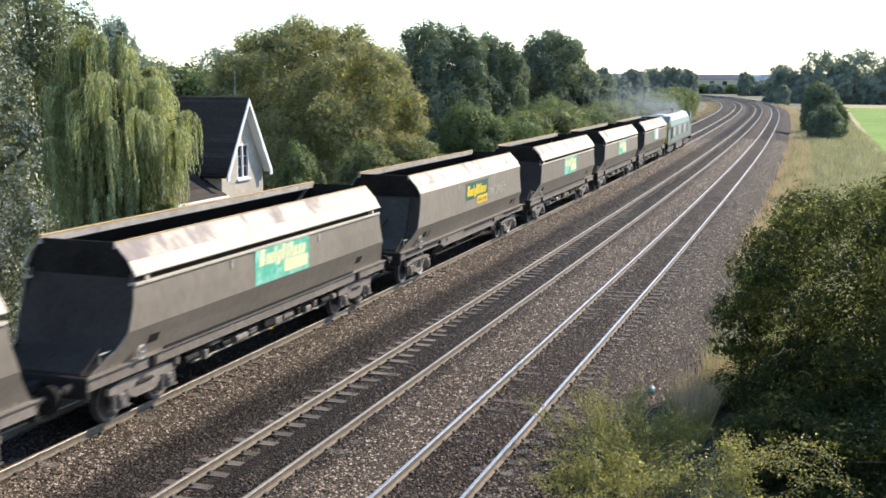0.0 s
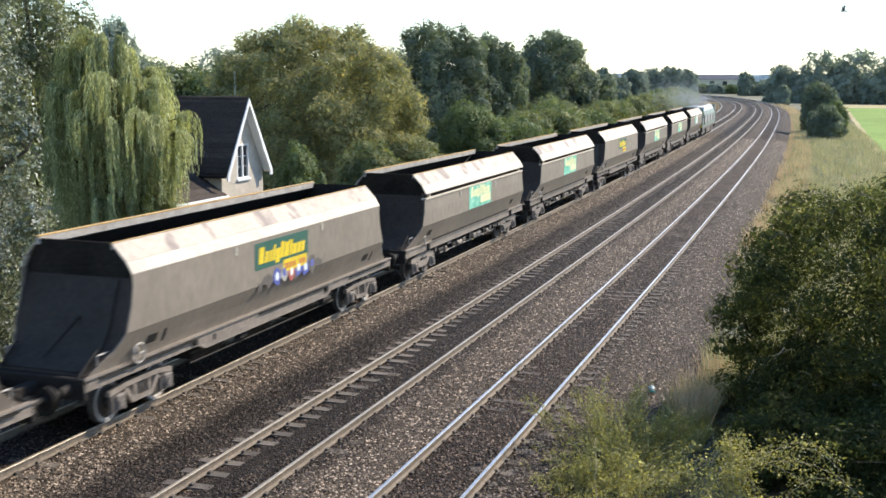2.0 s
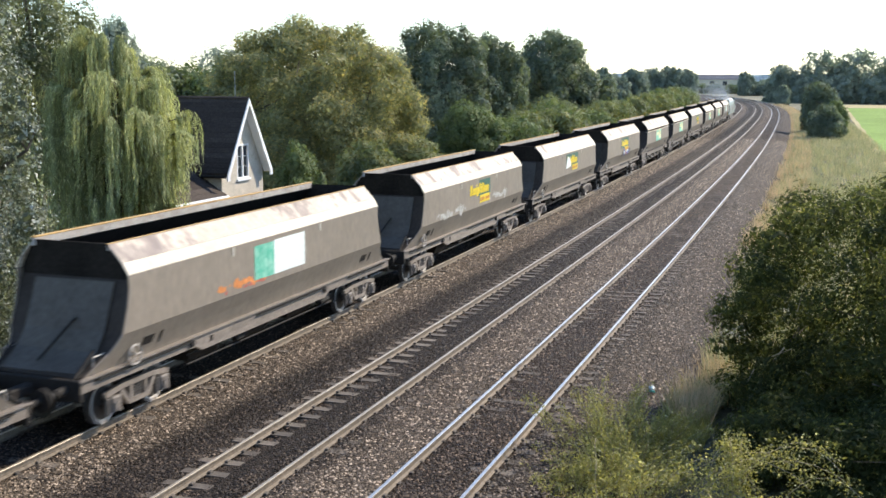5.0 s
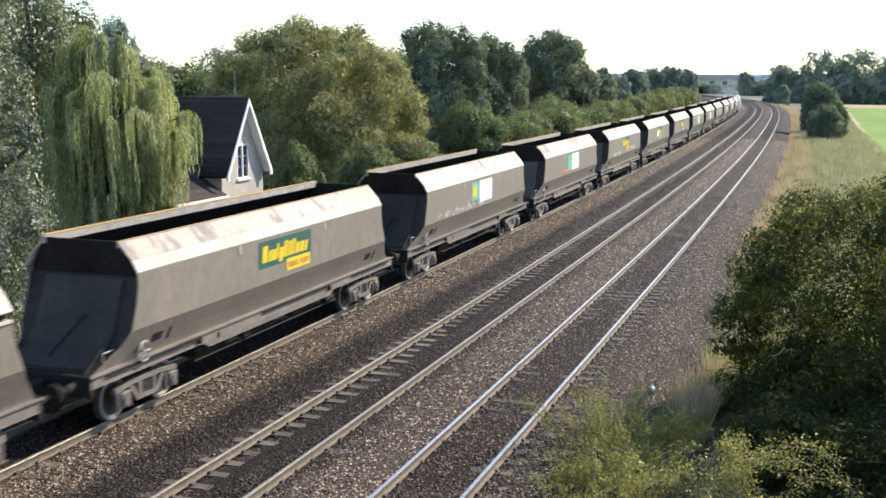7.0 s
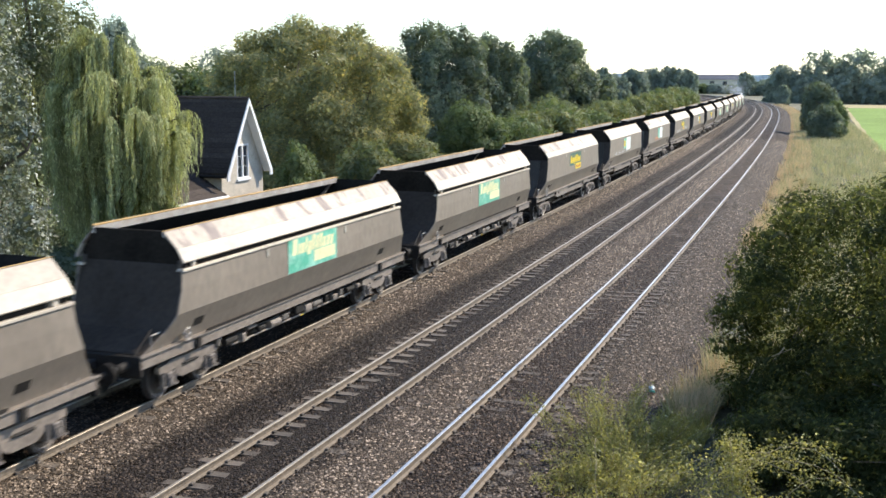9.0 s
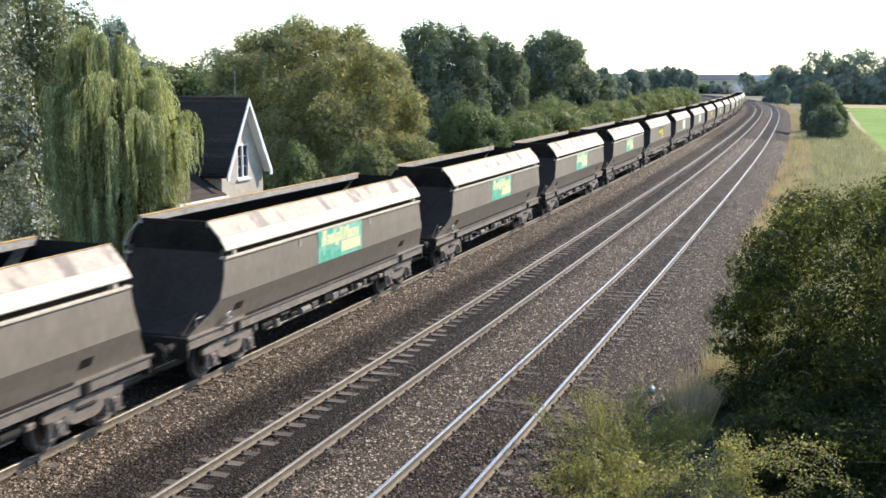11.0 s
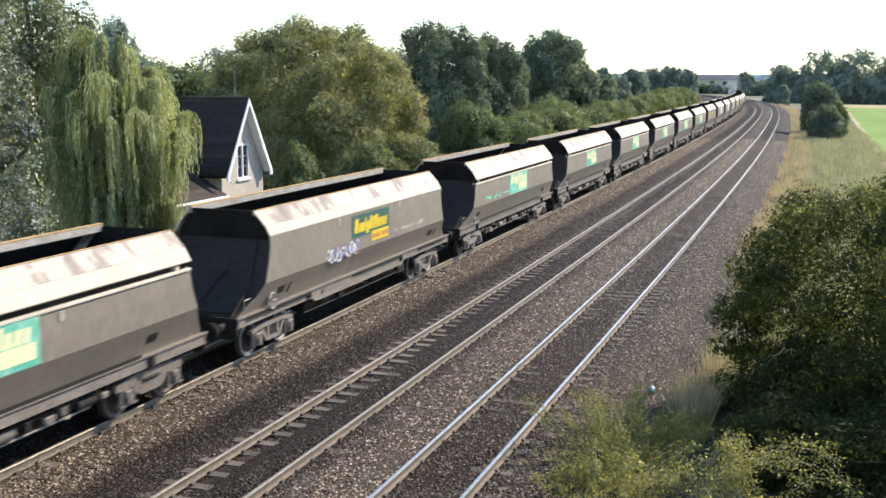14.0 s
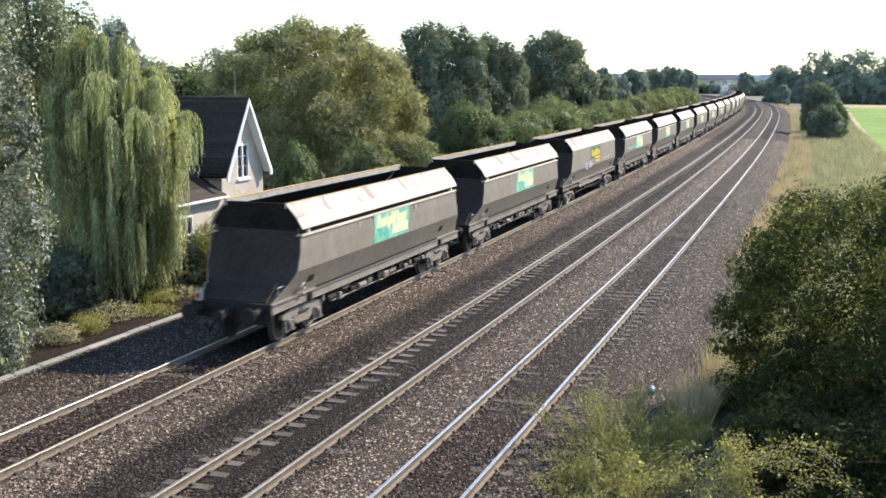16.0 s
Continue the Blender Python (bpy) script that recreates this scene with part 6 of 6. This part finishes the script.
        slope = part("roof_slope", bm, M_SLATE, root, "dark slate roof slope of the wing")
        for k in range(10):
            f0, f1 = k / 10, min(1, (k + 1.12) / 10)
            bm = bmesh.new()
            prism(bm, [(x0 + (x1 - x0) * f0, ze + (zr + 0.1 - ze) * f0 + 0.022), (x0 + (x1 - x0) * f1, ze + (zr + 0.1 - ze) * f1 + 0.004), (x0 + (x1 - x0) * f1, ze + (zr + 0.1 - ze) * f1 - 0.02), (x0 + (x1 - x0) * f0, ze + (zr + 0.1 - ze) * f0 - 0.02)], "y", yw - 0.2, ye + 0.05)
            part("slate_course", bm, M_SLATE, slope)
    bm = bmesh.new()
    rod(bm, (0.27, yw - 0.2, ze - 0.06), (0.27, ye + 0.05, ze - 0.06), 0.065, n=8)
    part("gutter", bm, M_WHITE, root, "white gutter along the wing")


def build_far_buildings():
    root = empty("farm_shed", pose(-62.4, 618, -0.62, 0, 0, 10), label="long low cream farm shed in the distance", category="shed")
    bm = box(bmesh.new(), -12, 12, -4, 4, 0, 7.5)
    part("wall", bm, M_FARWALL, root)
    bm = prism(bmesh.new(), [(-4.6, 7.3), (4.6, 7.3), (0, 9.9)], "x", -12.4, 12.4)
    part("roof", bm, M_FARROOF, root)
    for k in range(2):
        bm = box(bmesh.new(), -3.5 + k * 6.6, -1.2 + k * 6.6, -4.06, -3.98, 3.0, 6.4)
        part("window", bm, M_GLASS, root)


def build_smoke():
    """Thin diesel exhaust: a trail of faint puffs that drift behind the locomotive."""
    m = bpy.data.materials.new("thin_exhaust")
    m.use_nodes = True
    nt = m.node_tree
    thin = nt.nodes.new("ShaderNodeBsdfTranslucent")
    thin.inputs["Color"].default_value = (0.34, 0.38, 0.42, 1)
    nt.links.new(thin.outputs[0], nt.nodes["Material Output"].inputs["Surface"])
    puffs = []
    rng = np.random.default_rng(77)
    root = empty("exhaust_smoke", line_pose(loco_mid(0.0), TRACK_A), label="thin pale blue exhaust haze above the locomotive", category="smoke")
    for i in range(14):
        wide = 0.35 + 0.13 * i
        n = 1400 + 240 * i
        pts = rng.normal(size=(n, 3)) * np.array([wide, 1.2 + 0.10 * i, 0.30 + 0.07 * i])
        p = leaf_cloud("puff", pts, rng.normal(size=(n, 3)), rng.uniform(0.018, 0.034, n), 0.9, m, root, rng, simple=True)
        p.location = (rng.uniform(-0.3, 0.3) - 0.12 * i, 2.6 - i * 1.7, 4.3 + 0.09 * i)
        tagged(p, kind="stuff")
        p.visible_shadow = False
        puffs.append(p)
    return root, puffs


def build_bird():
    """A dark bird on the wing: body with head, bill and tail, and two flapping wings."""
    root = empty("bird", pose(26, 58, 3), label="small dark bird in flight with spread wings", category="bird")
    bm = bmesh.new()
    prof = [(-0.17, 0.012), (-0.08, 0.022), (-0.03, 0.036), (0.03, 0.034), (0.065, 0.022), (0.09, 0.026), (0.115, 0.018), (0.14, 0.002)]
    for (a, r), (b, q) in zip(prof, prof[1:]):
        rod(bm, (0, a, 0), (0, b, 0), r, q, 8)
    part("body", bm, M_BIRD, root)
    bm = prism(bmesh.new(), [(-0.015, -0.15), (0.015, -0.15), (0.05, -0.25), (0, -0.235), (-0.05, -0.25)], "z", -0.004, 0.004)
    part("tail", bm, M_BIRD, root)
    wings = []
    for side in (-1, 1):
        bm = prism(bmesh.new(), [(0, 0.06), (side * 0.15, 0.10), (side * 0.33, 0.0), (side * 0.22, -0.09), (0, -0.11)], "z", -0.005, 0.005)
        wings.append((part("wing", bm, M_BIRD, root), side))
    return root, wings


def build_litter():
    """A crumpled white bag and a green bottle dropped at the edge of the ballast."""
    bm = bmesh.new()
    bmesh.ops.create_icosphere(bm, subdivisions=2, radius=0.075)
    for v in bm.verts:
        v.co *= 1 + 0.7 * noise.noise(v.co * 17)
        v.co.z *= 0.7
    ob = part("plastic_bag", bm, M_PALE, None)
    ob.matrix_world = pose(-4.02, 27.42, -0.40)
    tagged(ob, "crumpled white plastic bag lying on the ballast", "litter")
    bm = bmesh.new()
    for a, b, r, q in ((0, 0.11, 0.026, 0.026), (0.11, 0.14, 0.026, 0.011), (0.14, 0.18, 0.011, 0.011)):
        rod(bm, (0, a, 0), (0, b, 0), r, q, 10)
    ob = part("bottle", bm, M_MINT, None)
    ob.matrix_world = pose(-3.92, 27.2, -0.44, 0, 0, 60)
    tagged(ob, "pale green plastic bottle lying on the ballast", "litter")


build_ground()
build_track(TRACK_A, (M_RAIL_BRIGHT, M_RAIL_DULL), "railway track with one shiny rail, used by the coal train", 1, 0.035)
build_track(TRACK_B, (M_RAIL_DULL, M_RAIL_DULL), "railway track with dull brown rails in ballast", 2, 0.02)
build_track(TRACK_C, (M_RAIL_BRIGHT, M_RAIL_BRIGHT), "railway track with bright polished rails in ballast", 3, 0.026)
build_trough()
build_house()
build_far_buildings()
TRAIN = build_train()
LOCO = build_loco()
SMOKE, PUFFS = build_smoke()
BIRD, WINGS = build_bird()
build_litter()
CURTAINS = build_willow()
build_silver_tree()
build_vegetation()
build_foreground_shoots()
build_stones()


# ---- what moves ----
def motions():
    times = [float(t) for t in range(17)]
    for k, w in enumerate(TRAIN):
        half = (LENGTH[WAGONS[k]] - 1.5) / 2
        walk(w, [(t, line_pose(wagon_rear(k, t) + half, TRACK_A)) for t in times])
    walk(LOCO, [(t, line_pose(loco_mid(t), TRACK_A)) for t in times])
    walk(SMOKE, [(t, line_pose(loco_mid(t), TRACK_A)) for t in times])
    for i, p in enumerate(PUFFS):
        at = p.location.copy()
        walk(p, [(t, Matrix.Translation(at + Vector((0.2 * math.sin(t + i), 0.3 * math.sin(1.3 * t + 2 * i), 0.15 * math.sin(0.9 * t + i)))) @ pose(0, 0, 0, 0, 0, 8 * math.sin(0.7 * t + i))) for t in times])
    # the bird crosses the corner of the sky
    flight = [(0.0, 26, 58, 3), (1.7, 3.95, 50.9, 8.6), (1.8, 2.58, 50.49, 9.06), (1.9, 1.22, 50.09, 9.55), (2.0, -0.07, 49.71, 10.0), (2.1, -1.46, 49.25, 10.13), (2.2, -2.84, 48.86, 10.75), (2.3, -4.2, 48.45, 11.3), (2.6, -8, 47.2, 13.5), (16.0, -180, -10, 80)]
    walk(BIRD, [(t, pose(x, y, z, 10, 52, 70)) for t, x, y, z in flight])
    for w, side in WINGS:
        walk(w, [(j * 0.1, Matrix.Rotation(-side * radians(20 + 42 * math.sin(2 * math.pi * (j * 0.1 - 1.93) / 0.42)), 4, "Y")) for j in range(161)])
    # wheels roll
    turns = [(i / FPS, stretch_of(i / FPS)) for i in range(int(16.0 * FPS) + 1)]
    for w in TRAIN:
        for b in w.children:
            for c in b.children:
                if c.name.startswith("wheelset"):
                    at = c.location.copy()
                    walk(c, [(t, Matrix.Translation(at) @ Matrix.Rotation(-s / WHEEL_R, 4, "X")) for t, s in turns])
    # curtains of the willow stir
    for i, c in enumerate(CURTAINS):
        rows = []
        for j in range(33):
            t = j * 0.5
            a = 1.6 * math.sin(t * 1.1 + i * 0.4) + 0.8 * math.sin(t * 2.3 + i * 1.7)
            b = 1.2 * math.sin(t * 0.9 + i * 0.9 + 1)
            rows.append((t, Matrix.Translation(c.location) @ pose(0, 0, 0, a, b, 0)))
        walk(c, rows)


motions()
